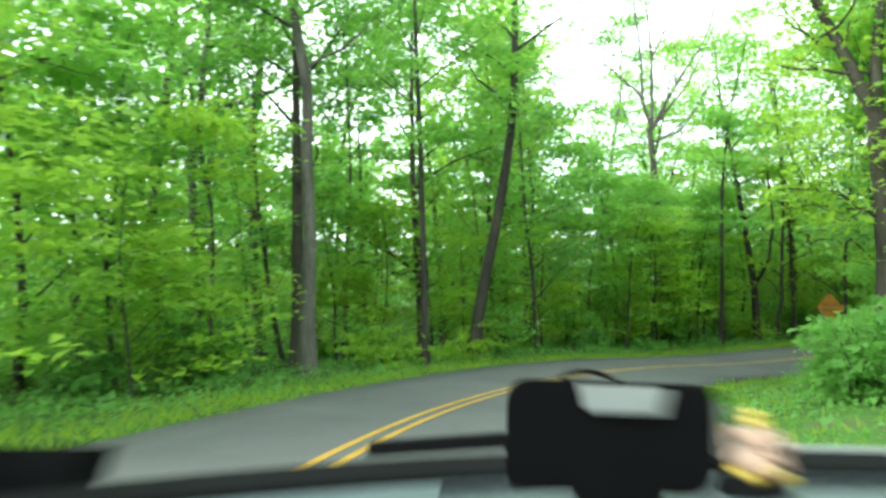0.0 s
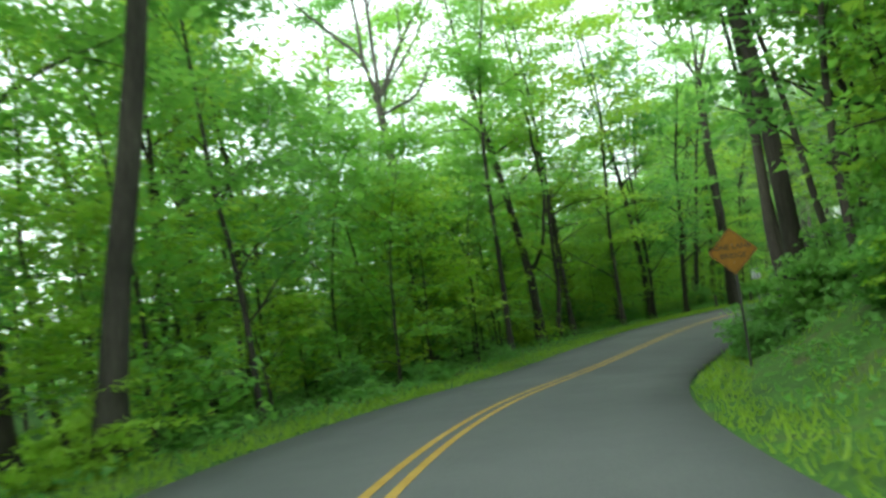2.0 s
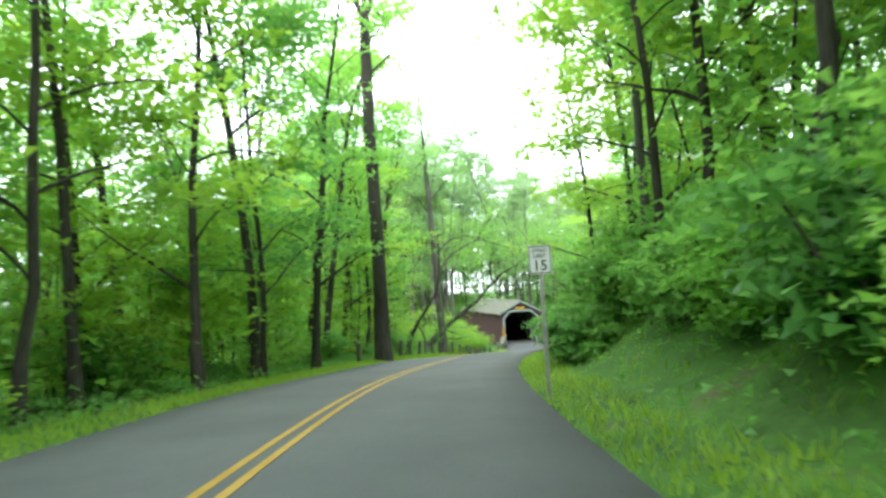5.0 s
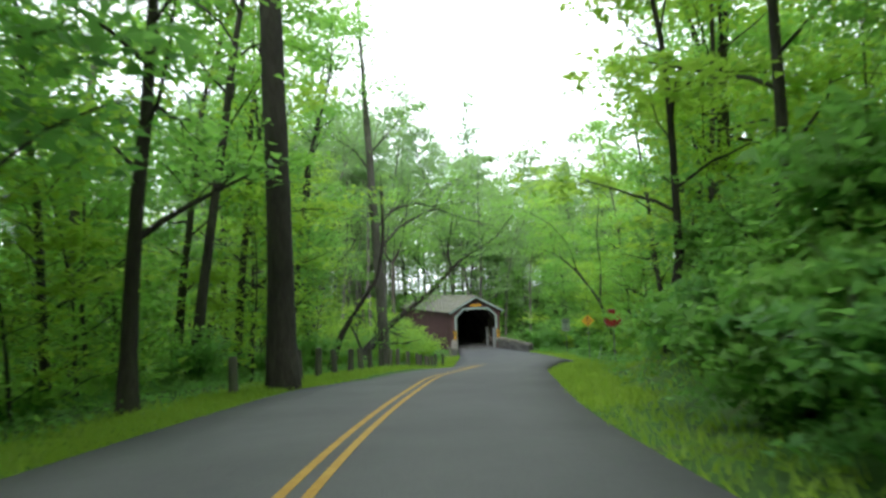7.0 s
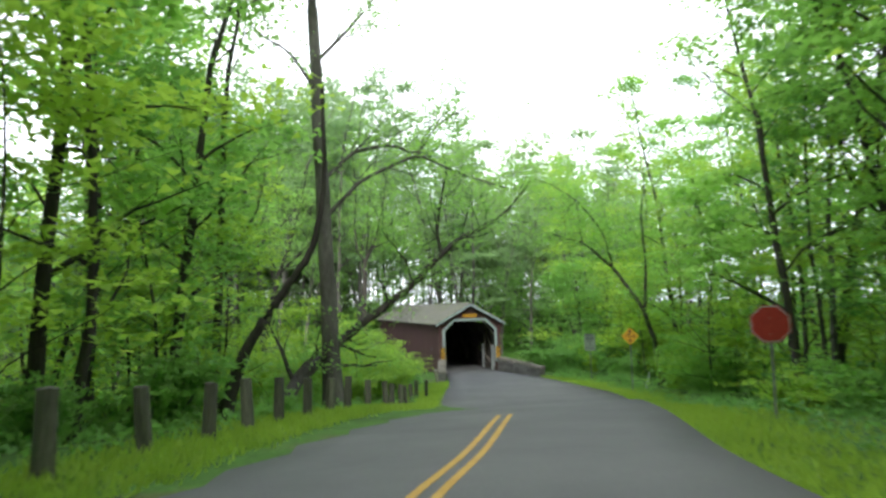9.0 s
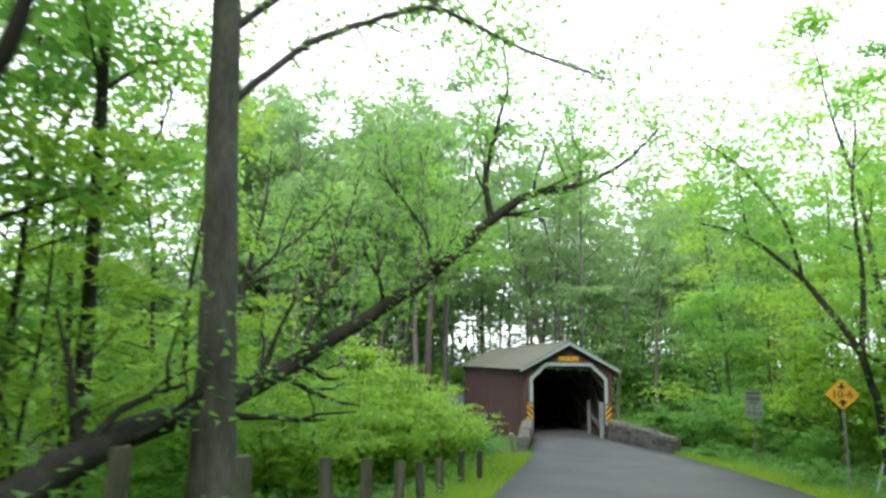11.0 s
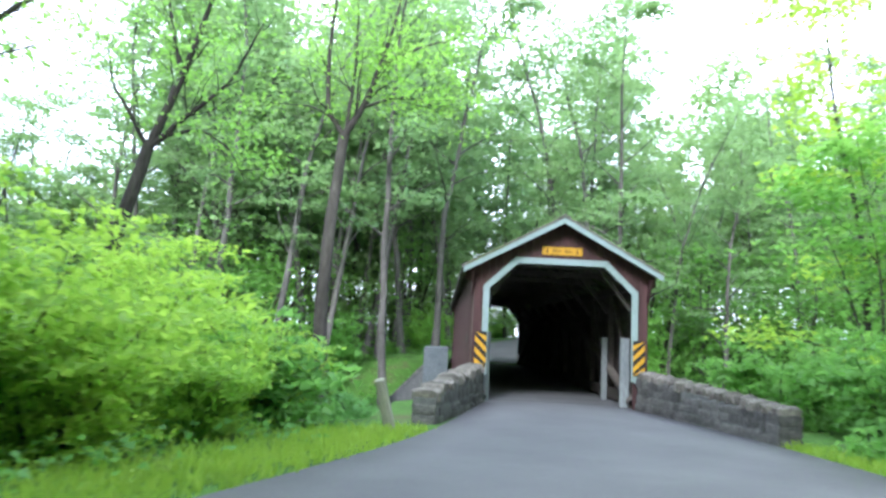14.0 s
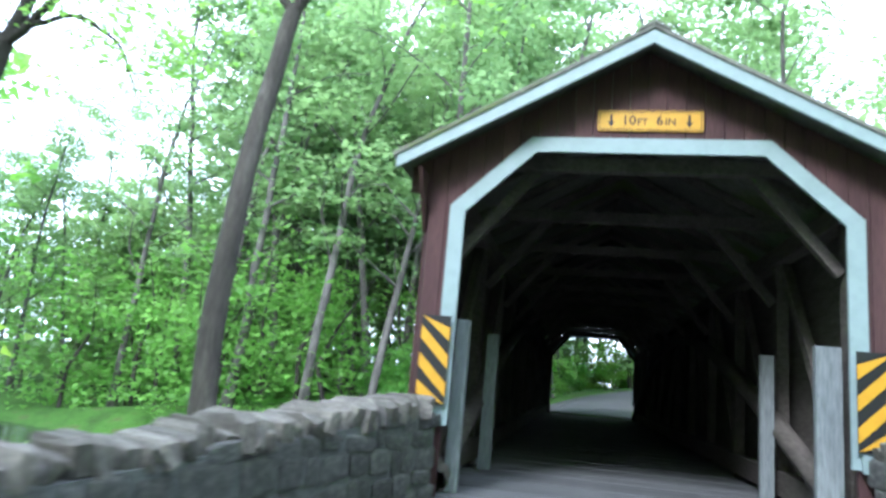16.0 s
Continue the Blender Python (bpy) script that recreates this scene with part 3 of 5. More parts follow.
for k in range(22):
    y = 0.45 + k * 1.21
    if k % 2 == 0:
        part("tie_beam", beam((-2.2, y, 3.45), (2.2, y, 3.45), 0.14, 0.16), DARK_WOOD, bridge)
    for s in (-1, 1):
        part("rafter", beam((s * 2.5, y, EAVE_Z - 0.02), (0, y, RIDGE_Z - 0.08), 0.08, 0.12), DARK_WOOD, bridge)

# pale guard boards inside the entrance
for s in (-1, 1):
    for y, x, z1, wide in ((0.32, 1.86 if s < 0 else 1.82, 1.58, 0.075 if s < 0 else 0.12), (2.5, 1.8, 1.6, 0.085)):
        g = tagged(new("guard_post"), "pale grey painted guard post inside the bridge", "post", "guard posts in the bridge")
        part("board", slab(s * x - wide, s * x + wide, y - 0.05, y + 0.05, FLOOR + 0.02, z1, 0.01), GREY_BOARD, g)

# stone abutments under the bridge ends
for y0, y1 in ((0.0, 3.2), (SPAN - 3.2, SPAN)):
    ab = new("abutment")
    tagged(ab, "grey rubble stone abutment under the bridge end", "abutment", "bridge abutments")
    part("core", slab(-2.75, 2.75, y0 - (0.1 if y0 == 0 else 0), y1, -4.4, FLOOR - 0.46, 0.05), MORTAR, ab)

# ---- stone wing walls ----
stone_meshes, coping_meshes = [], []
for k in range(6):
    bm = bmesh.new()
    bmesh.ops.create_cube(bm, size=1)
    bmesh.ops.bevel(bm, geom=bm.edges[:], offset=0.16, segments=1, affect="EDGES")
    rs = random.Random(40 + k)
    for v in bm.verts:
        v.co += Vector((rs.uniform(-0.07, 0.07), rs.uniform(-0.07, 0.07), rs.uniform(-0.07, 0.07)))
    me = bpy.data.meshes.new("stone")
    bm.to_mesh(me)
    bm.free()
    me.materials.append(STONE)
    stone_meshes.append(me)
    top = me.copy()
    top.materials[0] = COPING
    coping_meshes.append(top)


def wing_wall(a, b, high0, high1, seed):
    """A rubble wall from a to b (x, y), with stones set on its faces and a rough coping on edge."""
    rs = random.Random(seed)
    a, b = Vector((*a, 0)), Vector((*b, 0))
    length, yaw = (b - a).length, math.atan2(b.y - a.y, b.x - a.x)
    base = -0.35
    m = Matrix.Translation((a.x, a.y, base)) @ Matrix.Rotation(yaw, 4, "Z")
    thing = new("wing_wall")
    thing.matrix_basis = m
    tagged(thing, "low grey rubble stone wing wall with upright coping stones", "stone wall", "wing walls of the bridge")
    bm = prism([(0, -0.7), (length, -0.7), (length, high1 - base - 0.06), (0, high0 - base - 0.06)], -0.22, 0.22)
    core = part("core", bm, MORTAR, thing)

    def put(x, y, z, sx, sy, sz, turn=0.0, shapes=stone_meshes):
        st = new("stone", rs.choice(shapes))
        st.parent = core
        st.matrix_basis = Matrix.Translation((x, y, z)) @ Matrix.Rotation(turn, 4, "Y") @ Matrix.Rotation(rs.choice((0, math.pi)), 4, "Z") @ Matrix.Diagonal((sx, sy, sz, 1))

    for side in (-1, 1):
        z = -0.3
        while z < max(high0, high1) - base - 0.1:
            h = rs.uniform(0.11, 0.25)
            x = rs.uniform(-0.1, 0.05)
            while x < length - 0.04:
                w = min(rs.uniform(0.14, 0.52), length + 0.02 - x)
                top = np.interp(x + w / 2, (0, length), (high0, high1)) - base - 0.05
                if z + h * 0.6 < top:
                    tall = min(h * rs.uniform(0.8, 1.25), top - z + 0.04)
                    put(x + w / 2, side * 0.215, z + h / 2 + rs.uniform(-0.035, 0.035), w * rs.uniform(0.82, 1.0), rs.uniform(0.03, 0.075), tall * 0.94, rs.uniform(-0.13, 0.13))
                x += w
            z += h
    for z in (-0.1, 0.12, 0.34, 0.55):
        if z < high1 - base - 0.1:
            put(length - 0.015, rs.uniform(-0.02, 0.02), z, 0.07, 0.46, 0.2)
    x = 0.06
    while x < length + 0.02:
        w = rs.uniform(0.06, 0.15)
        top = np.interp(x, (0, length), (high0, high1)) - base
        put(x, rs.uniform(-0.035, 0.035), top + rs.uniform(-0.03, 0.03), w, rs.uniform(0.36, 0.54), rs.uniform(0.15, 0.27), rs.uniform(-0.34, 0.34), coping_meshes)
        x += w * rs.uniform(0.95, 1.25)
    return thing


wing_wall((-2.2, -0.12), (-3.37, -4.75), 0.64, 0.27, 3)
wing_wall((2.25, -0.12), (3.2, -5.6), 0.62, 0.33, 5)

# masonry of the far bank, with a coping that slopes down to the creek
far = tagged(new("retaining_wall"), "masonry wall of the far creek bank, haze in its pale blue grey", "retaining wall")
part("face", slab(-4.15, -2.62, 24.9, 31.4, -4.4, 0.62, 0.03), CONCRETE, far)
part("sloping_wall", prism([(-4.1, -4.4), (-4.1, -0.6), (-6.6, -3.25), (-6.6, -4.4)], 26.0, 26.5), MORTAR, far)
part("coping", beam((-4.1, 26.25, -0.5), (-6.7, 26.25, -3.28), 0.62, 0.16), STONE, far, "pale sloping coping stone")
wing_wall((2.35, SPAN + 0.12), (4.2, SPAN + 5.2), 0.62, 0.36, 9)


# ---- signs ----
def rounded(points, r, steps=4):
    """An outline with its corners rounded."""
    out = []
    n = len(points)
    for i in range(n):
        p, q, s = Vector(points[i - 1]), Vector(points[i]), Vector(points[(i + 1) % n])
        u, w = (p - q).normalized(), (s - q).normalized()
        for k in range(steps + 1):
            f = k / steps
            out.append(tuple(q + u * r * (1 - f) ** 2 + w * r * f**2))
    return out


def plate(outline, thick=0.006):
    return prism(outline, -thick / 2, thick / 2)


def ring_bars(points, width, y):
    """A thin painted border inside an outline."""
    bm = bmesh.new()
    n = len(points)
    c = Vector((0, 0))
    outer = [bm.verts.new((p[0], y, p[1])) for p in points]
    inner = [bm.verts.new((p[0] - (Vector(p) - c).normalized().x * width, y, p[1] - (Vector(p) - c).normalized().y * width)) for p in points]
    for i in range(n):
        j = (i + 1) % n
        bm.faces.new((outer[i], outer[j], inner[j], inner[i]))
    return bm


def road_sign(name, label, x, y, z, facing_to, outline, sheet, post_x=0.0, post_mat=None, lean=0.0, border=None, post_top=0.1):
    """A sign plate whose face looks to a place, on a post that stands in the ground."""
    yaw = math.atan2(facing_to[0] - x, -(facing_to[1] - y))
    g = land_at(x, y)
    thing = new(name)
    thing.matrix_basis = Matrix.Translation((x, y, g)) @ Matrix.Rotation(yaw, 4, "Z") @ Matrix.Rotation(radians(lean), 4, "Y")
    tagged(thing, label, "road sign")
    hang = Matrix.Translation((0, 0, z - g))
    face = part("plate", plate(outline), sheet, thing)
    face.matrix_basis = hang
    if border:
        part("border", ring_bars([(p[0] * 0.95, p[1] * 0.95) for p in outline], 0.018, -0.0065), border, face)
    low, high = min(p[1] for p in outline), max(p[1] for p in outline)
    part("post", bars([((0.055, 0.03, z - g + high * post_top + 0.4), Matrix.Translation((post_x, 0.022, (z - g + high * post_top - 0.4) / 2)))], 0.004), post_mat or STEEL, thing, "steel sign post")
    for h in (low * 0.5, high * 0.3):
        bm = bmesh.new()
        bmesh.ops.create_cone(bm, segments=8, radius1=0.012, radius2=0.009, depth=0.012, cap_ends=True, matrix=Matrix.Translation((post_x, -0.008, h)) @ Matrix.Rotation(radians(90), 4, "X"))
        part("bolt", bm, STEEL, face)
    return thing, face


D = 0.54
diamond = rounded([(0, -D), (D, 0), (0, D), (-D, 0)], 0.05)
_, face = road_sign("warning_sign", "yellow diamond one lane bridge warning sign on a dark post", -16.29, -78.23, 8.19, (-18.6, -88), diamond, SIGN_SHADED, post_mat=DARK_STEEL, border=SIGN_BLACK)
lettering("ONE LANE", 0.165, SIGN_BLACK, face, Matrix.Translation((0, -0.006, 0.1)))
lettering("BRIDGE", 0.165, SIGN_BLACK, face, Matrix.Translation((0, -0.006, -0.1)))

rect = rounded([(-0.175, -0.225), (0.175, -0.225), (0.175, 0.225), (-0.175, 0.225)], 0.025)
_, face = road_sign("speed_limit_sign", "white rectangular speed limit sign with black figures", -15.87, -64.58, 6.72, (-19.1, -78), rect, SIGN_WHITE, border=SIGN_BLACK)
lettering("SPEED", 0.085, SIGN_BLACK, face, Matrix.Translation((0, -0.006, 0.14)))
lettering("LIMIT", 0.085, SIGN_BLACK, face, Matrix.Translation((0, -0.006, 0.055)))
lettering("15", 0.23, SIGN_BLACK, face, Matrix.Translation((0, -0.006, -0.095)))

R = 0.38
octagon = [(R / math.cos(math.pi / 8) * math.cos(math.pi * (k + 0.5) / 4), R / math.cos(math.pi / 8) * math.sin(math.pi * (k + 0.5) / 4)) for k in range(8)]
_, face = road_sign("stop_sign", "red octagonal road sign on a steel post", -4.4, -35.6, 4.05, (-16.0, -54), octagon, SIGN_RED, border=SIGN_WHITE)
part("lettering_bar", bars([((0.42, 0.002, 0.13), Matrix.Translation((0, -0.005, 0)))]), SIGN_RED, face, "faded red lettering band")

_, face = road_sign("height_sign", "yellow diamond low clearance sign with black figures and arrows", 3.8, -15.9, 2.76, (-10.5, -37), rounded([(0, -0.45), (0.45, 0), (0, 0.45), (-0.45, 0)], 0.05), SIGN_YELLOW, border=None)
lettering("10-6", 0.3, SIGN_BLACK, face, Matrix.Translation((0, -0.006, 0)))
for s in (-1, 1):
    part("arrowhead", plate([(-0.13, s * 0.24), (0.13, s * 0.24), (0, s * 0.13)] if s > 0 else [(0.13, s * 0.24), (-0.13, s * 0.24), (0, s * 0.13)], 0.012), SIGN_BLACK, face, "black arrowhead")
    part("arrow_stem", bars([((0.08, 0.012, 0.1), Matrix.Translation((0, 0, s * 0.28)))]), SIGN_BLACK, face)

_, face = road_sign("notice_sign", "faded pale green rectangular weight limit sign on a thin post", 5.6, -7.8, 2.0, (-6.0, -27), rounded([(-0.34, -0.54), (0.34, -0.54), (0.34, 0.54), (-0.34, 0.54)], 0.03), SIGN_GREY)
for z, w, h in ((0.44, 0.5, 0.11), (0.29, 0.54, 0.05), (0.2, 0.5, 0.09), (0.07, 0.3, 0.06)):
    part("writing_bar", bars([((w, 0.002, h), Matrix.Translation((0, -0.005, z)))]), SIGN_INK, face, "grey bar of writing")
lettering("5", 0.27, SIGN_INK, face, Matrix.Translation((0, -0.006, -0.13)), "dark grey figure")
lettering("TONS", 0.22, SIGN_INK, face, Matrix.Translation((0, -0.006, -0.38)), "dark grey lettering")

# clearance plate on the gable
thing = tagged(new("clearance_plate"), "yellow clearance plate with black letters and arrows on the gable", "sign")
thing.matrix_basis = Matrix.Translation((0.015, -0.048, 3.80))
face = part("plate", plate(rounded([(-0.54, -0.115), (0.54, -0.115), (0.54, 0.115), (-0.54, 0.115)], 0.02), 0.008), SIGN_YELLOW, thing)
part("border", bars([((1.04, 0.002, 0.008), Matrix.Translation((0, -0.006, s * 0.098))) for s in (-1, 1)] + [((0.008, 0.002, 0.196), Matrix.Translation((s * 0.52, -0.006, 0))) for s in (-1, 1)]), SIGN_BLACK, face)
lettering("10", 0.15, SIGN_BLACK, face, Matrix.Translation((-0.215, -0.006, 0)))
lettering("FT", 0.105, SIGN_BLACK, face, Matrix.Translation((-0.075, -0.006, -0.018)))
lettering("6", 0.15, SIGN_BLACK, face, Matrix.Translation((0.1, -0.006, 0)))
lettering("IN", 0.115, SIGN_BLACK, face, Matrix.Translation((0.21, -0.006, -0.012)))
for s in (-1, 1):
    part("arrow", plate([(s * 0.4 - 0.012, 0.07), (s * 0.4 - 0.012, -0.01), (s * 0.4 - 0.036, -0.01), (s * 0.4, -0.075), (s * 0.4 + 0.036, -0.01), (s * 0.4 + 0.012, -0.01), (s * 0.4 + 0.012, 0.07)], 0.013), SIGN_BLACK, face, "black arrow pointing down")

# striped object markers at both jambs
for s, top in ((-1, 1.57), (1, 1.52)):
    thing = tagged(new("object_marker"), "black and yellow striped object marker beside the bridge opening", "road sign", "object markers at the portal")
    thing.matrix_basis = Matrix.Translation((s * 2.075, -0.13, top - 0.457))
    face = part("plate", plate([(-0.155, -0.457), (0.155, -0.457), (0.155, 0.457), (-0.155, 0.457)], 0.008), SIGN_BLACK, thing)
    for k in range(-3, 4):
        z = k * 0.285 + 0.06
        pts = [(-0.152, z - s * 0.152), (0.152, z + s * 0.152), (0.152, z + s * 0.152 + 0.14), (-0.152, z - s * 0.152 + 0.14)]
        pts = [(x, min(max(q, -0.45), 0.45)) for x, q in pts]
        if max(q for _, q in pts) - min(q for _, q in pts) > 0.03:
            part("stripe", plate(pts, 0.013), SIGN_YELLOW, face, "yellow stripe")
    part("batten", slab(-0.11, 0.11, 0.012, 0.035, -0.64, 0.4), WHITE_TRIM, thing, "white board behind the marker")


# ---- trees and undergrowth ----
def plant(name, label, wood, crown, x, y, turn=0.0, scale=1.0, sink=0.0, group="", category="tree", tilt=(0.0, 0.0)):
    thing = new(name)
    thing.matrix_basis = Matrix.Translation((x, y, land_at(x, y) - sink)) @ Matrix.Rotation(radians(turn), 4, "Z") @ Euler((tilt[0], tilt[1], 0)).to_matrix().to_4x4() @ Matrix.Scale(scale, 4)
    tagged(thing, label, category, group)
    names = ("trunk", "crown") if category == "tree" else ("branchwork", "foliage")
    part(names[0], wood, None, thing)
    if crown:
        part(names[1], crown, None, thing)
    return thing


KINDS = [  # seed, height, radius, first limb, reach, sprays, leaves each, leaf size, bark, leaf, limbs
    tree_meshes(1, 20, 0.19, 0.2, 5.2, 104, 34, 0.15, BARK, LEAF_SPRING, 17, spread=0.62, flat=0.16),
    tree_meshes(2, 23, 0.22, 0.3, 5.6, 104, 34, 0.155, BARK, LEAF_SPRING, 16, spread=0.62, flat=0.16),
    tree_meshes(3, 17, 0.13, 0.16, 4.6, 100, 34, 0.14, BARK, LEAF_LIME, 17, spread=0.6, flat=0.16),
    tree_meshes(4, 24, 0.21, 0.34, 5.0, 96, 34, 0.15, PALE_BARK, LEAF_DEEP, 15, spread=0.62, flat=0.18),
    tree_meshes(5, 10, 0.07, 0.1, 3.8, 96, 32, 0.125, BARK, LEAF_SPRING, 16, spread=0.55, flat=0.14),
    tree_meshes(6, 7.0, 0.05, 0.1, 3.2, 84, 32, 0.115, BARK, LEAF_LIME, 14, spread=0.5, flat=0.14),
    tree_meshes(7, 21, 0.16, 0.26, 4.6, 80, 32, 0.14, PALE_BARK, LEAF_SPRING, 15, spread=0.6, flat=0.16),
    tree_meshes(8, 15, 0.1, 0.16, 4.2, 98, 34, 0.14, BARK, LEAF_DEEP, 16, spread=0.6, flat=0.16),
]
KIND_LABEL = [
    "tall broadleaf tree with fresh spring green leaves", "tall woodland tree with dark trunk and high green crown",
    "slender tree with lime green spring foliage", "tall grey-barked tree with deeper green crown",
    "young woodland tree with leaves almost down to the ground", "small understory tree with bright lime green leaves",
    "tall thin tree with sparse young leaves", "middle-sized tree with deep green foliage"]
BUSHES = [
    shrub_meshes(21, 1.5, 1.1, 84, 22, 0.075, LEAF_SPRING), shrub_meshes(22, 2.2, 1.5, 110, 22, 0.088, LEAF_DEEP),
    shrub_meshes(23, 0.9, 1.0, 70, 22, 0.062, LEAF_DEEP), shrub_meshes(24, 1.9, 1.3, 96, 22, 0.078, LEAF_LIME),
    shrub_meshes(25, 3.9, 2.3, 300, 34, 0.08, LEAF_LIME, 15), shrub_meshes(26, 3.0, 2.0, 210, 34, 0.078, LEAF_SPRING, 13)]
BUSH_LABEL = ["waist-high green woodland bush", "dark green bush on the forest floor", "low leafy undergrowth plant", "bright lime green wayside bush", "tall spreading bright green bush beside the road", "large fresh green bush"]

rng = np.random.default_rng(77)
planted = []


def landmark(seed, label, x, y, height, radius, first, reach, sprays, bark=BARK, leaf=LEAF_SPRING, limbs=14, lean=0.01, size=0.13, custom=None, tilt=(0, 0)):
    wood, crown = tree_meshes(seed, height, radius, first, reach, int(sprays * 0.24) if sprays > 200 else sprays, 36, size, bark, leaf, limbs, lean, custom=custom, bend=0.035, spread=0.6, flat=0.16)
    planted.append((x, y))
    return plant("tree", label, wood, crown, x, y, tilt=tilt)


# trees that stand out
landmark(103, "double-stemmed woodland tree forking low above the ground", -26.1, -61.7, 21, 0.25, 0.35, 4.5, 560, custom=[([(0, 0, 3.6), (1.0, -0.6, 5.0), (1.6, -1.2, 7.2), (1.5, -1.6, 10.5)], 0.12, 0.05)])
landmark(104, "slender leaning woodland tree", -26.0, -66.6, 19, 0.14, 0.35, 3.6, 420, lean=0.03)
landmark(105, "leaning dark tree trunk with spring leaves", -25.8, -87.0, 21, 0.24, 0.4, 4.5, 560, tilt=(0.0, 0.14))
landmark(106, "slender tree beside the upper road", -24.5, -90.4, 19, 0.13, 0.35, 3.8, 460)
landmark(107, "forked dark tree at the upper bend", -27.5, -93.5, 20, 0.22, 0.3, 4.2, 480, custom=[([(0, 0, 3.4), (-0.6, 0.4, 5.2), (-0.9, 0.6, 8.0), (-0.7, 0.8, 11)], 0.1, 0.05)])
landmark(111, "tall roadside tree with dark trunk", -2.9, -40.6, 23, 0.28, 0.3, 5, 600)
landmark(114, "straight dark trunk inside the wood", -25.6, -57.0, 21, 0.16, 0.35, 4, 420)
landmark(115, "straight woodland trunk beside the road", -22.3, -49.5, 22, 0.2, 0.4, 4.4, 500)
landmark(116, "dark short-limbed trunk deep in the wood", -36.4, -73.9, 18, 0.26, 0.4, 4.2, 420)

landmark(109, "stout dark tree leaning out over the roadside bank", -14.8, -74.57, 22, 0.27, 0.4, 4.6, 420, tilt=(0.079, -0.058))
landmark(110, "twin-stemmed dark tree leaning on the roadside bank", -15.17, -73.08, 21, 0.19, 0.42, 4.4, 420, tilt=(-0.19, -0.095), custom=[([(0, 0, 0.4), (0.28, 0.1, 2.2), (0.42, 0.2, 6), (0.5, 0.3, 12)], 0.15, 0.05)])
landmark(119, "thin dark stem leaning on the roadside bank", -13.93, -75.83, 16, 0.1, 0.45, 3.0, 200, tilt=(-0.135, -0.11))


def limbed_tree(seed, label, x, y, lines, clumps, bark=PALE_BARK, leaf=LEAF_SPRING, size=0.1, datum=None):
    """A tree whose main limbs follow given lines, in metres from its foot, or from the height datum; twigs and sparse leaves grow from them."""
    r = np.random.default_rng(seed)
    tubes, tips = [], []
    for k, (line, r0, r1) in enumerate(lines):
        line = np.array(line, float)
        fine = np.stack([np.interp(np.linspace(0, len(line) - 1, 5 * len(line)), range(len(line)), line[:, i]) for i in range(3)], 1)
        for _ in range(2):
            fine[1:-1] = (fine[:-2] + fine[1:-1] * 2 + fine[2:]) / 4
        fine[1:-1] += r.normal(0, 0.01, (len(fine) - 2, 3))
        rad = np.linspace(r0, r1, len(fine))
        if k == 0:
            rad *= 1 + 0.6 * np.exp(-np.linspace(0, 1, len(fine)) * 12)
        tubes.append(tube(fine, rad, 9 if k == 0 else 6))
        if k:
            tips.append(fine[3:])
            for _ in range(int(len(fine) * 0.55)):
                i = r.integers(3, len(fine) - 1)
                way = (fine[i + 1] - fine[i - 1]) / np.linalg.norm(fine[i + 1] - fine[i - 1]) + r.normal(0, 0.6, 3)
                twig = wander(r, fine[i], way, r.uniform(0.9, 2.6), 5, 0.2, 0.06)
                tubes.append(tube(twig, max(rad[i] * 0.38, 0.014) * np.linspace(1, 0.25, 6), 4))
                tips.append(twig[2:])
                for _ in range(2):
                    fork = wander(r, twig[r.integers(2, 5)], twig[-1] - twig[0] + r.normal(0, 0.7, 3), r.uniform(0.5, 1.3), 3, 0.2, 0.05)
                    tubes.append(tube(fork, max(rad[i] * 0.16, 0.008) * np.linspace(1, 0.4, 4), 3))
                    tips.append(fork[1:])
    v, f = joined(tubes)
    crown = None
    if clumps:
        tips = np.concatenate(tips)
        crown = quads("crown", leaves(r, tips[r.integers(0, len(tips), clumps)] + r.normal(0, 0.15, (clumps, 3)), 9, size, 0.45, 0.42), leaf)
    planted.append((x, y))
    return plant("tree", label, mesh_of("trunk", v, f, bark, True), crown, x, y, sink=0.0 if datum is None else land_at(x, y) - datum)


limbed_tree(201, "massive straight dark trunk beside the road with bare forked top", -17.5, -43.2, [
    ([(0, 0, -0.5), (0.05, 0, 5), (-0.05, 0, 11), (0, 0, 16.5)], 0.34, 0.25),
    ([(0, 0, 16.3), (-0.8, 0, 18.2), (-1.7, 0.2, 20.5), (-2.5, 0.3, 24)], 0.15, 0.03), ([(0, 0, 16.4), (0.15, 0, 19), (0.1, 0.2, 22), (0.6, 0.2, 25)], 0.17, 0.03),
    ([(0, 0, 16.2), (0.8, 0.1, 18.4), (1.5, 0.2, 20.6), (1.8, 0.2, 24)], 0.14, 0.03), ([(-0.8, 0, 18.2), (-2.6, 0, 19.6), (-4.0, 0.2, 22)], 0.09, 0.02),
    ([(0, 0, 13.5), (1.4, 0.6, 15), (2.8, 1.0, 15.6)], 0.08, 0.02)], 70, BARK)
